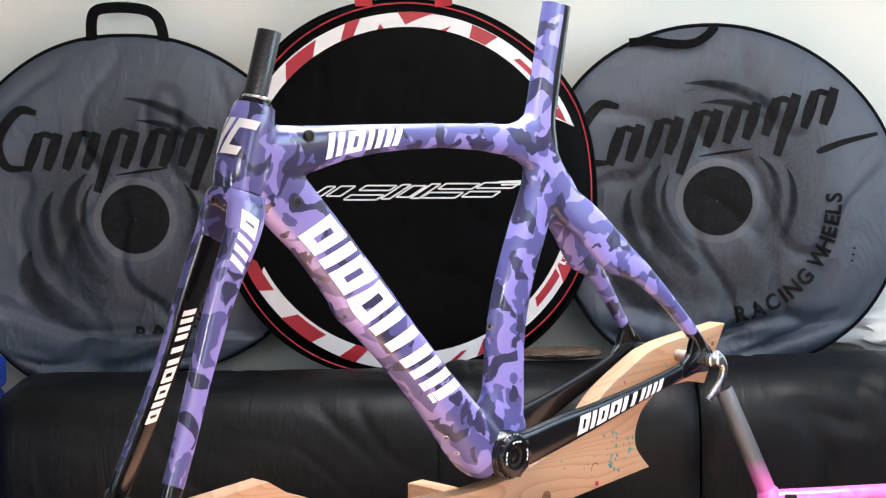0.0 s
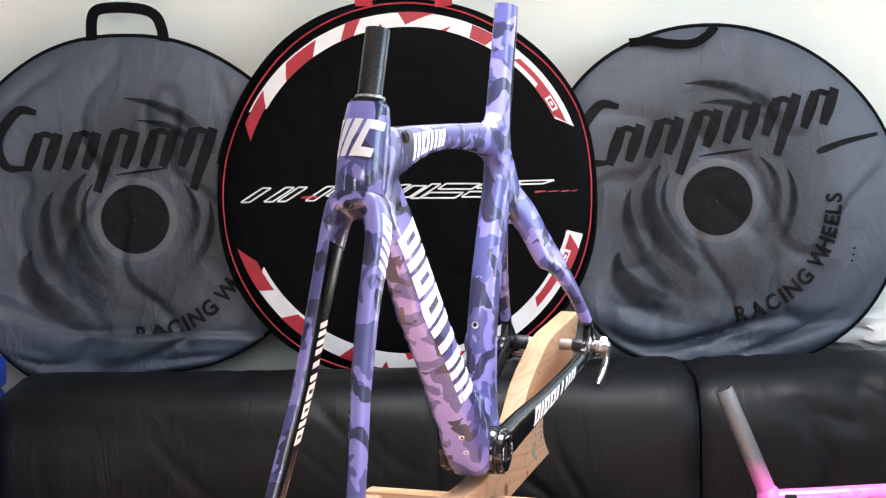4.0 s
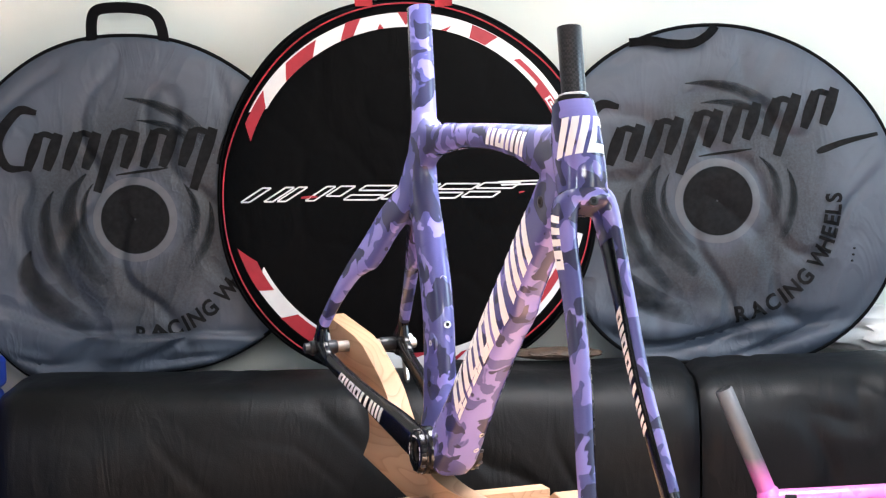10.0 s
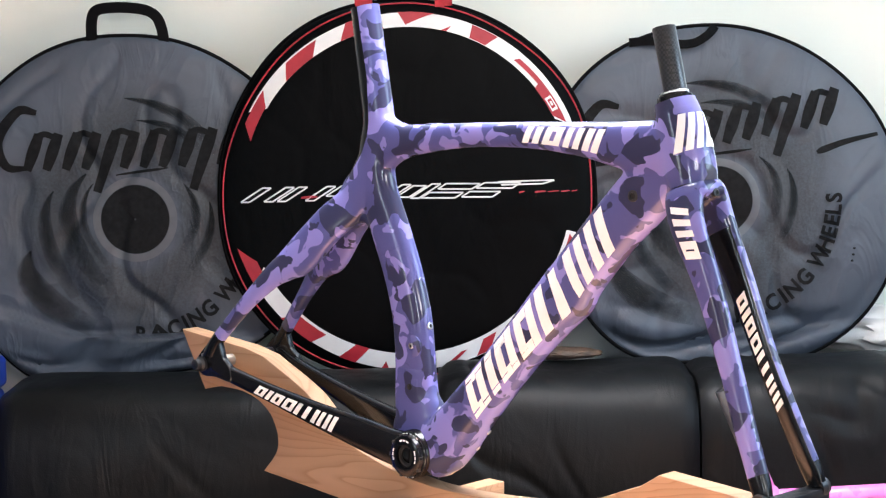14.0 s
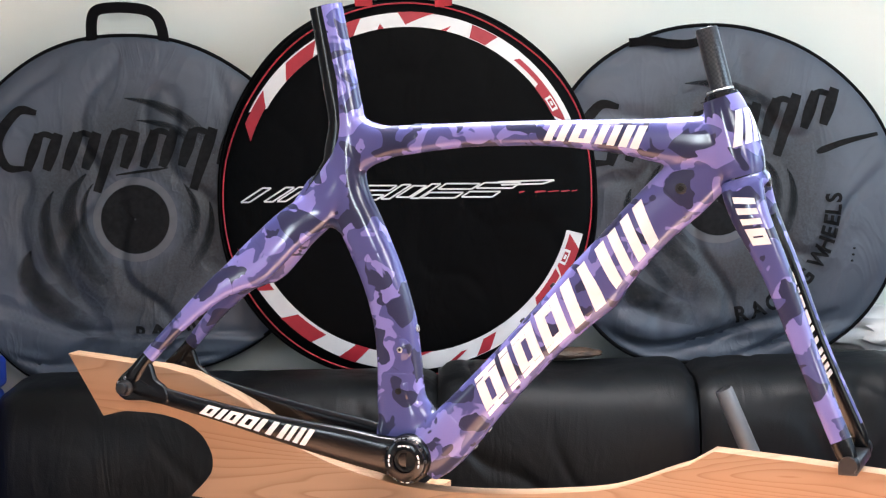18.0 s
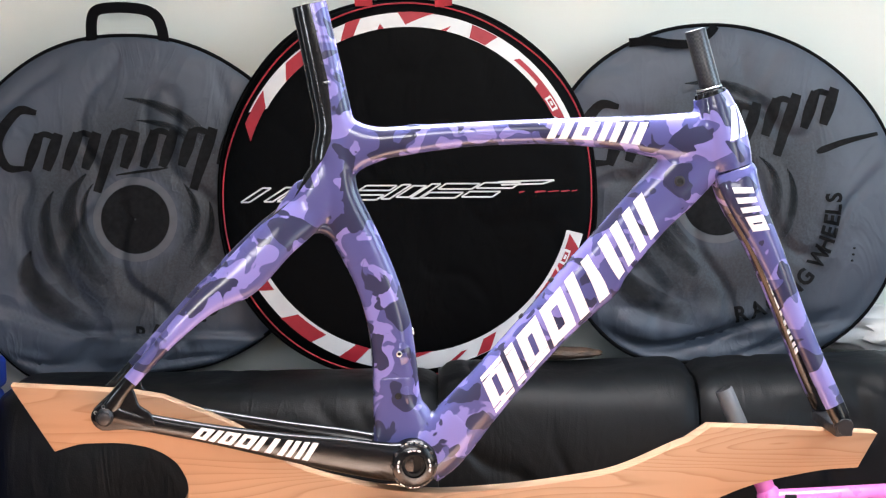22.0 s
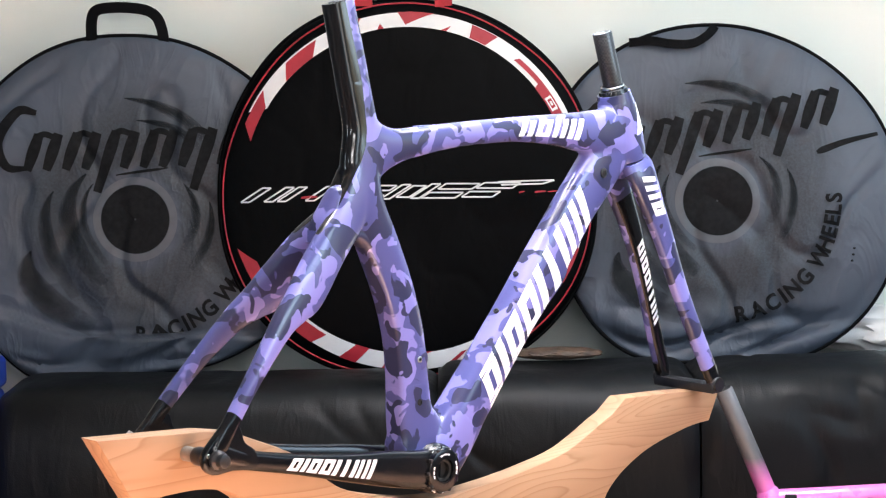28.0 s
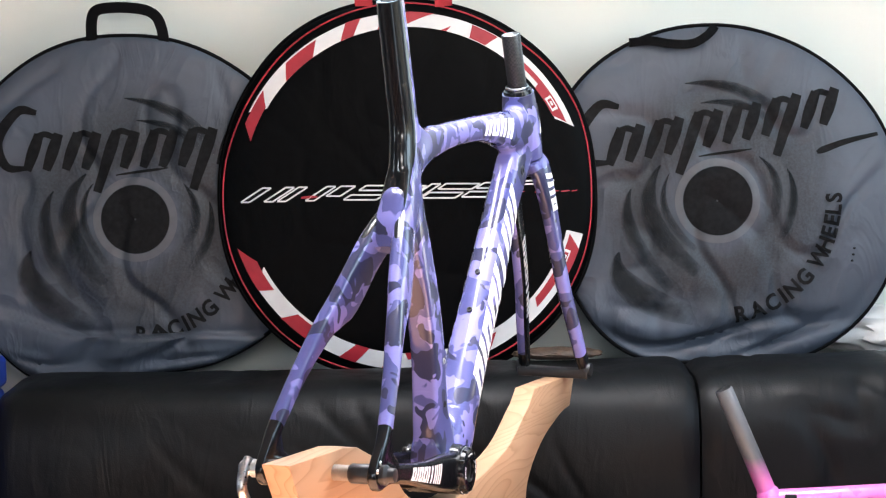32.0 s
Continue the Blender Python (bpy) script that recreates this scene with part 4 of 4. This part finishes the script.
        part("bore", turned_bm((-0.064, y + s * 0.001, 0), (-0.064, y + s * 0.0080, 0), [(0, 0.0149), (1, 0.0149), (0.9, 0.0115), (0, 0.0115), (0, 0)], 32), HOLE, c)
        for k in range(10):
            a = k * math.tau / 10
            part("notch", box_bm(-0.064 + 0.0285 * math.cos(a) - 0.0022, -0.064 + 0.0285 * math.cos(a) + 0.0022, min(y + s * 0.005, y + s * 0.011), max(y + s * 0.005, y + s * 0.011), 0.0285 * math.sin(a) - 0.0022, 0.0285 * math.sin(a) + 0.0022, 0.0006, 1), SATIN_BLACK, c)

    # rear triangle
    stays = []
    for s in (1, -1):
        cs = Tube([(-0.066, 0.003, 0.027, 0.013, s * 0.024), (-0.10, 0.006, 0.0255, 0.012, s * 0.030), (-0.16, 0.019, 0.0235, 0.0105, s * 0.036), (-0.24, 0.037, 0.0180, 0.0095, s * 0.046),
                   (-0.33, 0.0595, 0.0130, 0.009, s * 0.056), (-0.405, 0.0785, 0.0118, 0.0085, s * 0.063), (-0.440, 0.090, 0.0125, 0.0075, s * 0.0665), (-0.458, 0.098, 0.0130, 0.006, s * 0.068)], 2.8)
        c = cs.build("chainstay", GLOSS_BLACK, bike, "glossy black chainstay with white mark")
        out = 1 if (cs.b[4][1] > 0) == (s > 0) else -1
        if s < 0:
            word_mark("word_mark", cs, c, 0.318, 0.722, 0.60, -0.60, out, 0.55, flip=True)
        else:
            word_mark("word_mark", cs, c, 0.318, 0.765, 0.60, -0.60, out, 0.55)
        ss = Tube([(-0.155, 0.440, 0.010, 0.005, s * 0.0075), (-0.160, 0.420, 0.015, 0.0070, s * 0.0080), (-0.170, 0.390, 0.0215, 0.0092, s * 0.0090), (-0.184, 0.360, 0.0260, 0.0103, s * 0.0105), (-0.198, 0.339, 0.0270, 0.011, s * 0.012), (-0.236, 0.309, 0.0280, 0.0115, s * 0.022), (-0.283, 0.264, 0.0288, 0.011, s * 0.033), (-0.308, 0.247, 0.0225, 0.0105, s * 0.039),
                   (-0.337, 0.228, 0.0165, 0.010, s * 0.046), (-0.384, 0.185, 0.0112, 0.0092, s * 0.057), (-0.432, 0.136, 0.0098, 0.0082, s * 0.066), (-0.452, 0.112, 0.0115, 0.007, s * 0.068), (-0.460, 0.098, 0.013, 0.006, s * 0.068)], 2.6)
        cut = float(np.interp(-0.137, -ss.p[:, 2], ss.s))
        ss.build("seatstay", [CAMO_BLACK, GLOSS_BLACK], bike, slot=lambda q, p, cc, w: 1 if q > cut else 0, seg=48)
        stays.append(ss)
        bm = bmesh.new()
        hook = spline([(-0.456, 0.124), (-0.438, 0.140), (-0.427, 0.122), (-0.421, 0.104), (-0.406, 0.092), (-0.404, 0.070), (-0.440, 0.074), (-0.470, 0.074), (-0.483, 0.088), (-0.479, 0.103), (-0.456, 0.124)], 3)[:-1]
        face = bm.faces.new([bm.verts.new((x, MID + s * 0.067 - 0.0052, z)) for x, z in hook])
        for v in bmesh.ops.extrude_face_region(bm, geom=[face])["geom"]:
            if isinstance(v, bmesh.types.BMVert):
                v.co.y += 0.0104
        bmesh.ops.recalc_face_normals(bm, faces=bm.faces[:])
        bmesh.ops.bevel(bm, geom=[e for e in bm.edges if abs(e.verts[0].co.y - e.verts[1].co.y) < 1e-6], offset=0.0022, segments=3, profile=0.5, affect="EDGES")
        d = part("dropout", bm, GLOSS_BLACK, bike, "black hooked dropout with small bolts")
        part("axle_seat", turned_bm((-0.466, MID + s * 0.060, 0.092), (-0.466, MID + s * 0.0735, 0.092), [(0, 0), (0, 0.0105), (0.9, 0.0105), (1, 0.0095), (1, 0)], 24), SATIN_BLACK, d)
        for dx, dz in ((-0.012, 0.006), (-0.002, 0.013)):
            bore(d, (-0.465 + dx, MID + s * 0.0724, 0.092 + dz), (0, s, 0), 0.0026, "bolt")
    bridge = Tube([(-0.193, 0.384, 0.004, 0.010, 0), (-0.200, 0.375, 0.0105, 0.0145, 0), (-0.2085, 0.360, 0.0130, 0.0165, 0), (-0.223, 0.338, 0.0140, 0.0190, 0), (-0.239, 0.314, 0.008, 0.020, 0)], 2.4)
    arch = Tube([(-0.208, 0.309, 0.006, 0.013, 0), (-0.187, 0.3205, 0.0085, 0.0145, 0), (-0.167, 0.3195, 0.0095, 0.0150, 0), (-0.148, 0.300, 0.007, 0.0150, 0)], 2.4)
    arch.build("stay_arch", CAMO, bike)
    br = bridge.build("brake_bridge", CAMO, bike)
    bore(br, (-0.2180, MID, 0.3650), (-0.78, 0, 0.62), 0.0058, "brake_hole", CAMO)

    # moulded junctions of the tubes
    near = lambda tube, x0, x1, z0, z1: (min(q for q, p in zip(tube.s, tube.p) if x0 <= p[0] <= x1 and z0 <= p[2] <= z1), max(q for q, p in zip(tube.s, tube.p) if x0 <= p[0] <= x1 and z0 <= p[2] <= z1))
    junction("seat_junction", [(seat, *near(seat, -1, 1, 0.27, 0.53)), (top, *near(top, -1, -0.03, 0, 1)), *[(q, *near(q, -0.275, 0, 0, 1)) for q in stays]], CAMO_BLACK, bike, rounds=14)
    junction("head_junction", [(head, *near(head, 0, 1, 0.386, 0.478)), (top, *near(top, 0.25, 1, 0, 1)), (down, *near(down, 0.29, 1, 0, 1))], CAMO, bike, rounds=12)
    junction("lower_junction", [(seat, *near(seat, -1, 1, 0.0, 0.12)), (down, *near(down, -1, 0.022, -1, 1))], CAMO, bike, rounds=12)

    # quick release axle
    ax = part("hollow_axle", turned_bm((-0.466, MID - 0.062, 0.092), (-0.466, MID + 0.062, 0.092), [(0, 0), (0, 0.0072), (0.12, 0.0072), (0.12, 0.0090), (0.88, 0.0090), (0.88, 0.0072), (1, 0.0072), (1, 0)], 28), ALLOY, bike, "dull grey hollow axle")
    for s in (1, -1):
        part("collar", turned_bm((-0.466, MID + s * 0.036, 0.092), (-0.466, MID + s * 0.061, 0.092), [(0, 0), (0, 0.0098), (0.1, 0.0112), (0.9, 0.0112), (1, 0.0098), (1, 0)], 28), SATIN_BLACK, ax, "black collar")
    part("skewer_nut", turned_bm((-0.466, MID - 0.0735, 0.092), (-0.466, MID - 0.090, 0.092), [(0, 0.0115), (0.3, 0.0118), (0.5, 0.0085), (0.95, 0.0080), (1, 0.006), (1, 0)], 12), SATIN_BLACK, ax, "black skewer nut")
    qr = part("skewer_cam", turned_bm((-0.466, MID + 0.0735, 0.092), (-0.466, MID + 0.097, 0.092), [(0, 0.0100), (0.35, 0.0105), (0.45, 0.0085), (0.9, 0.0085), (1, 0.0065), (1, 0)], 24), STEEL, ax, "bright quick-release head")
    lever = Tube([(-0.466, 0.101, 0.0075, 0.0060, 0.086), (-0.480, 0.090, 0.0070, 0.0058, 0.087), (-0.488, 0.075, 0.0068, 0.0054, 0.086), (-0.483, 0.060, 0.0070, 0.0052, 0.085), (-0.471, 0.044, 0.0070, 0.0048, 0.083), (-0.457, 0.031, 0.0048, 0.0034, 0.080)], 2.4)
    lever.build("lever", STEEL, qr, "curved steel lever", seg=16)

    # fork
    turn = Matrix.Translation((0.392, MID, 0.365)) @ Matrix.Rotation(radians(-3.2), 4, Vector((-0.26, 0, 0.97)).normalized()) @ Matrix.Translation((-0.392, -MID, -0.365))
    crown = Tube([(0.3905, 0.3822, 0.0275, 0.0278, 0), (0.392, 0.3775, 0.0292, 0.0310, 0), (0.394, 0.3715, 0.0295, 0.0345, 0), (0.396, 0.366, 0.0275, 0.0345, 0), (0.3975, 0.3625, 0.0220, 0.0300, 0)], 2.8)
    cr = crown.build("fork_crown", CAMO, bike, seg=48)
    cr.matrix_basis = turn
    bore(cr, (0.4225, MID, 0.3750), (0.97, 0, 0.2), 0.0054, "brake_hole", SATIN_BLACK)
    tops = [(crown, 0.0, 1.0)]
    for s in (1, -1):
        leg = Tube([(0.3900, 0.377, 0.0260, 0.0115, s * 0.0190), (0.3940, 0.362, 0.0268, 0.0120, s * 0.0240), (0.4040, 0.332, 0.0240, 0.0112, s * 0.0282), (0.4350, 0.266, 0.0186, 0.0105, s * 0.0302), (0.4690, 0.178, 0.0150, 0.0100, s * 0.0348),
                    (0.4990, 0.103, 0.0140, 0.0096, s * 0.0432), (0.522, 0.050, 0.0134, 0.0092, s * 0.0490), (0.5285, 0.034, 0.0116, 0.0084, s * 0.0508), (0.5305, 0.027, 0.0100, 0.0066, s * 0.0510)], 2.5)
        out = 1 if (leg.b[4][1] > 0) == (s > 0) else -1
        cut = float(np.interp(-0.060, -leg.p[:, 2], leg.s))
        lg = leg.build("fork_leg", [CAMO, GLOSS_BLACK], bike, slot=lambda q, p, cc, w, o=out: 1 if q > cut or (w * o < -0.58 and p[2] < 0.345) else 0)
        lg.matrix_basis = turn
        tops.append((leg, 0.0, float(np.interp(-0.318, -leg.p[:, 2], leg.s))))
        logo = ((0.30, 0), (0.30, 0), (0.30, 0), (0.85, 1))
        word_mark("word_mark", leg, lg, 0.36, 0.745, 0.46, -0.46, -out, 0.5, flip=s < 0)
        word_mark("emblem", leg, lg, 0.060, 0.225, 0.55, -0.48, out, -0.3, marks=logo, flip=s > 0)
        end = part("fork_end", turned_bm((0.530, MID + s * 0.046, 0.0280), (0.530, MID + s * 0.063, 0.0280), [(0, 0), (0, 0.0125), (0.5, 0.0135), (0.6, 0.0118), (1, 0.0110), (1, 0)], 24), SATIN_BLACK, bike, "black fork end cap")
        end.matrix_basis = turn
    junction("crown_junction", tops, CAMO, bike, swell=0.0003, voxel=0.0017, rounds=12).matrix_basis = turn
    bar = part("spacer_bar", box_bm(0.517, 0.541, MID - 0.060, MID + 0.060, 0.0145, 0.0290, 0.002), SATIN_BLACK, bike, "black bar between the fork ends")
    bar.matrix_basis = turn
    return bike


bike = bicycle()


# ---- the sawn wooden stand ----
def stand():
    thing = tagged(new("display_stand"), "sawn pine display stand of a curved plank and cross board", "stand")
    thing.location = (0, 0, BB)
    runs = (((-0.590, 0.124), (-0.436, 0.111), (-0.392, 0.102)), ((-0.392, 0.102), (-0.293, 0.057), (-0.225, 0.005), (-0.126, -0.027), (-0.041, -0.040), (0.06, -0.039), (0.144, -0.032), (0.222, -0.020), (0.30, 0.010), (0.320, 0.017)),
            ((0.320, 0.017), (0.352, 0.037), (0.455, 0.030), (0.590, 0.0185)), ((0.590, 0.0185), (0.562, -0.029)), ((0.562, -0.029), (0.50, -0.032), (0.400, -0.051), (0.325, -0.086), (0.297, -0.13), (0.285, -0.26)),
            ((0.285, -0.26), (-0.190, -0.26)), ((-0.190, -0.26), (-0.185, -0.092)), ((-0.185, -0.092), (-0.300, -0.082), (-0.398, -0.074)),
            ((-0.398, -0.074), (-0.376, -0.052), (-0.365, -0.036), (-0.363, -0.020), (-0.367, -0.004), (-0.381, 0.017), (-0.409, 0.034), (-0.446, 0.0425), (-0.486, 0.044), (-0.505, 0.043), (-0.536, 0.035)), ((-0.536, 0.035), (-0.558, 0.022)))
    outline = []
    for i, run in enumerate(runs):
        pts = spline(run, 5) if i in (1, 4, 8) else np.array(run)
        outline += [tuple(p) for p in pts[:-1]]
    bm = bmesh.new()
    ring = [bm.verts.new((x, MID - 0.018, z)) for x, z in outline]
    face = bm.faces.new(ring)
    got = bmesh.ops.extrude_face_region(bm, geom=[face])
    for v in got["geom"]:
        if isinstance(v, bmesh.types.BMVert):
            v.co.y = MID + 0.014
    bmesh.ops.recalc_face_normals(bm, faces=bm.faces[:])
    sharp = [e for e in bm.edges if abs(e.verts[0].co.y - e.verts[1].co.y) < 1e-5]
    bmesh.ops.bevel(bm, geom=sharp, offset=0.0018, segments=2, profile=0.5, affect="EDGES")
    pl = part("plank", bm, PINE, thing, "curved pine plank with dark growth lines")
    # old paint specks on the plank's face
    rng = random.Random(5)
    spots = [(-0.314 + rng.gauss(0, 0.007), -0.046 + rng.gauss(0, 0.017), rng.uniform(0.0012, 0.0046)) for k in range(22)]
    spots += [(-0.352 + rng.gauss(0, 0.006), -0.036 + rng.gauss(0, 0.014), rng.uniform(0.0010, 0.0034)) for k in range(10)]
    spots += [(-0.255 + rng.gauss(0, 0.022), -0.040 + rng.gauss(0, 0.010), rng.uniform(0.0008, 0.0024)) for k in range(14)]
    spots += [(-0.289, -0.009, 0.0032), (-0.436, 0.079, 0.0034), (-0.440, 0.074, 0.0022), (-0.545, 0.104, 0.0026)]
    for x, z, r in spots:
        turnby, squash = rng.uniform(0.5, 1.4), rng.uniform(0.35, 0.8)
        ring = [(r * math.cos(q * math.tau / 11) * rng.uniform(0.75, 1.15), r * squash * math.sin(q * math.tau / 11) * rng.uniform(0.75, 1.15)) for q in range(11)]
        verts = [(x + a * math.cos(turnby) - b * math.sin(turnby), MID + 0.0143, z + a * math.sin(turnby) + b * math.cos(turnby)) for a, b in ring]
        verts += [(a, MID + 0.0136, c) for a, b, c in verts]
        mesh_ob("paint_speck", verts, [tuple(range(11))] + [(q, q + 11, (q + 1) % 11 + 11, (q + 1) % 11) for q in range(11)], TEAL, pl, smooth=False)
    # pressed arc, knots and a rust stain
    verts, faces = [], []
    for q in range(19):
        a = radians(35 + 150 * q / 18)
        for r in (0.0098, 0.0109):
            verts.append((-0.268 - r * 0.8 * math.cos(a), MID + 0.0143, -0.056 + r * math.sin(a)))
    mesh_ob("pressed_arc", verts, [(2 * q, 2 * q + 1, 2 * q + 3, 2 * q + 2) for q in range(18)], HOLE, pl, smooth=False)
    part("knot", turned_bm((-0.160, MID + 0.0132, -0.077), (-0.160, MID + 0.0143, -0.077), [(0, 0.0095), (0.9, 0.0095), (1, 0.008), (1, 0)], 18), KNOT, pl, "brown knot")
    part("knot", turned_bm((-0.557, MID + 0.0132, 0.095), (-0.557, MID + 0.0143, 0.095), [(0, 0.0040), (1, 0.0036), (1, 0)], 12), KNOT, pl, "brown knot")
    for x, z, r in ((-0.2720, -0.0770, 0.0042), (-0.3366, 0.0646, 0.0022)):
        part("paint_speck", turned_bm((x, MID + 0.0138, z), (x, MID + 0.0143, z), [(0, r), (1, r), (1, 0)], 14), RED_PRINT, pl)
    part("cross_board", box_bm(-0.095, -0.064, MID - 0.170, MID - 0.0185, -0.26, -0.068, 0.002), PINE_CROSS, thing)
    part("cross_board", box_bm(-0.095, -0.064, MID + 0.0145, MID + 0.158, -0.26, -0.068, 0.002), PINE_CROSS, thing)
    return thing


holder = stand()

# ---- turntable and the low plinth that carries it ----
table = tagged(new("turntable"), "round wooden turntable under the stand", "turntable")
table.location = (0, 0, BB - 0.30)
part("disc", turned_bm((0, 0, 0), (0, 0, 0.04), [(0, 0), (0, 0.355), (0.1, 0.36), (0.9, 0.36), (1, 0.355), (1, 0)], 64), PINE_CROSS, table)
# unseen; the wide top is added before the bicycle to bounce warm sunlight up
desk = tagged(new("low_table"), "unseen low wooden table that carries the turntable", "table")
part("tabletop", box_bm(-0.75, 0.95, -1.12, 0.22, BB - 0.352, BB - 0.308, 0.006), TABLE_WOOD, desk)
for x in (-0.70, 0.90):
    for y in (-1.07, 0.17):
        part("leg", box_bm(x - 0.03, x + 0.03, y - 0.03, y + 0.03, 0, BB - 0.353, 0.004), TABLE_WOOD, desk)


# ---- pink frame standing on the sofa ----
def pink_frame():
    y = 0.42
    t = tagged(new("bicycle_frame"), "pink bicycle frame with a grey fading seat mast, on the sofa", "bicycle frame")
    a, b = Vector((0.421, y, 0.852)), Vector((0.590, y, 0.445))
    j = a.lerp(b, 0.40)
    part("seat_mast", turned_bm(a, j, [(0, 0.0125), (0, 0.0135), (0.01, 0.0142), (0.8, 0.0150), (1, 0.0150)], 32), FADE, t, "grey mast fading to pink")
    # near-black disc in place of the shade down the mast
    part("mast_bore", turned_bm(a + Vector((0, 0, -0.001)), a + Vector((0.004, 0, -0.008)), [(0, 0), (0, 0.0128)], 24), HOLE, t)
    part("seat_tube", turned_bm(j, b, [(0, 0.0150), (0.02, 0.0185), (0.18, 0.0185), (0.25, 0.0165), (1, 0.0165)], 32), PINK, t)
    part("top_tube", turned_bm((0.488, y, 0.671), (1.02, y, 0.690), [(0, 0.008), (0.02, 0.014), (0.05, 0.0165), (1, 0.018)], 32), PINK, t)
    part("port", box_bm(0.516, 0.535, y - 0.0185, y - 0.014, 0.672, 0.684, 0.002), HOLE, t, "small dark port")
    part("down_tube", turned_bm(b, (1.05, y, 0.60), [(0, 0.02), (1, 0.022)], 32), PINK, t)
    part("head_tube", turned_bm((1.012, y, 0.73), (1.055, y, 0.57), [(0, 0), (0, 0.022), (1, 0.026), (1, 0)], 32), PINK, t)
    part("bottom_bracket_shell", turned_bm((0.59, y - 0.035, 0.46), (0.59, y + 0.035, 0.46), [(0, 0), (0, 0.021), (1, 0.021), (1, 0)], 32), PINK, t)
    return t


pink_frame()


# ---- small things on and beside the sofa ----
def lumpy(name, label, category, centre, size, material, seed, rough=0.25, n=18, stretch=(6, 6, 6)):
    bm = bmesh.new()
    bmesh.ops.create_icosphere(bm, subdivisions=4, radius=1)
    for v in bm.verts:
        c = v.co.copy()
        w = 1 + rough * noise.noise(Vector((c.x * stretch[0] * 0.3 + seed, c.y * stretch[1] * 0.3, c.z * stretch[2] * 0.3))) + rough * 0.5 * noise.noise(c * 3.1 + Vector((seed, 0, 0)))
        v.co = Vector((c.x * size[0], c.y * size[1], c.z * size[2])) * w
    ob = part(name, bm, material, None)
    ob.location = centre
    return tagged(ob, label, category)


lumpy("leather_roll", "brown plaited leather roll on the sofa back", "roll", (0.178, 0.80, 0.852), (0.082, 0.03, 0.011), BROWN, 3.0, 0.12, stretch=(26, 5, 5))
lumpy("plastic_bag", "crumpled white plastic bag behind the wheel bag", "bag", (0.83, 1.0, 0.86), (0.16, 0.06, 0.045), FOIL, 8.0, 0.4)
box = tagged(new("storage_box"), "blue plastic storage box beside the sofa", "box")
box.location = (-1.018, 0.62, 0)
part("body", box_bm(-0.19, 0.190, -0.20, 0.22, 0, 0.80, 0.012, 3), BLUE, box)
part("lid", box_bm(-0.20, 0.193, -0.21, 0.23, 0.80, 0.858, 0.012, 3), BLUE, box)


# ---- what moves: frame, stand and turntable go round together ----
# the turning axis leans a little, and the frame a little more on its stand
AXIS = pose(-0.0032, 0.0019, 0.8487, 0.207, 0.349, -0.036)


def motions():
    for thing, seat in ((bike, pose(0.0008, -0.0004, -0.0091, -0.758, -0.761, 0.256)), (holder, pose(0, 0, -0.0127)), (table, pose(0, 0, -0.3127))):
        walk(thing, [(t, AXIS @ pose(0, 0, 0, 0, 0, -133.904 + 6.4243 * t) @ seat) for t in range(0, 33, 2)])


motions()
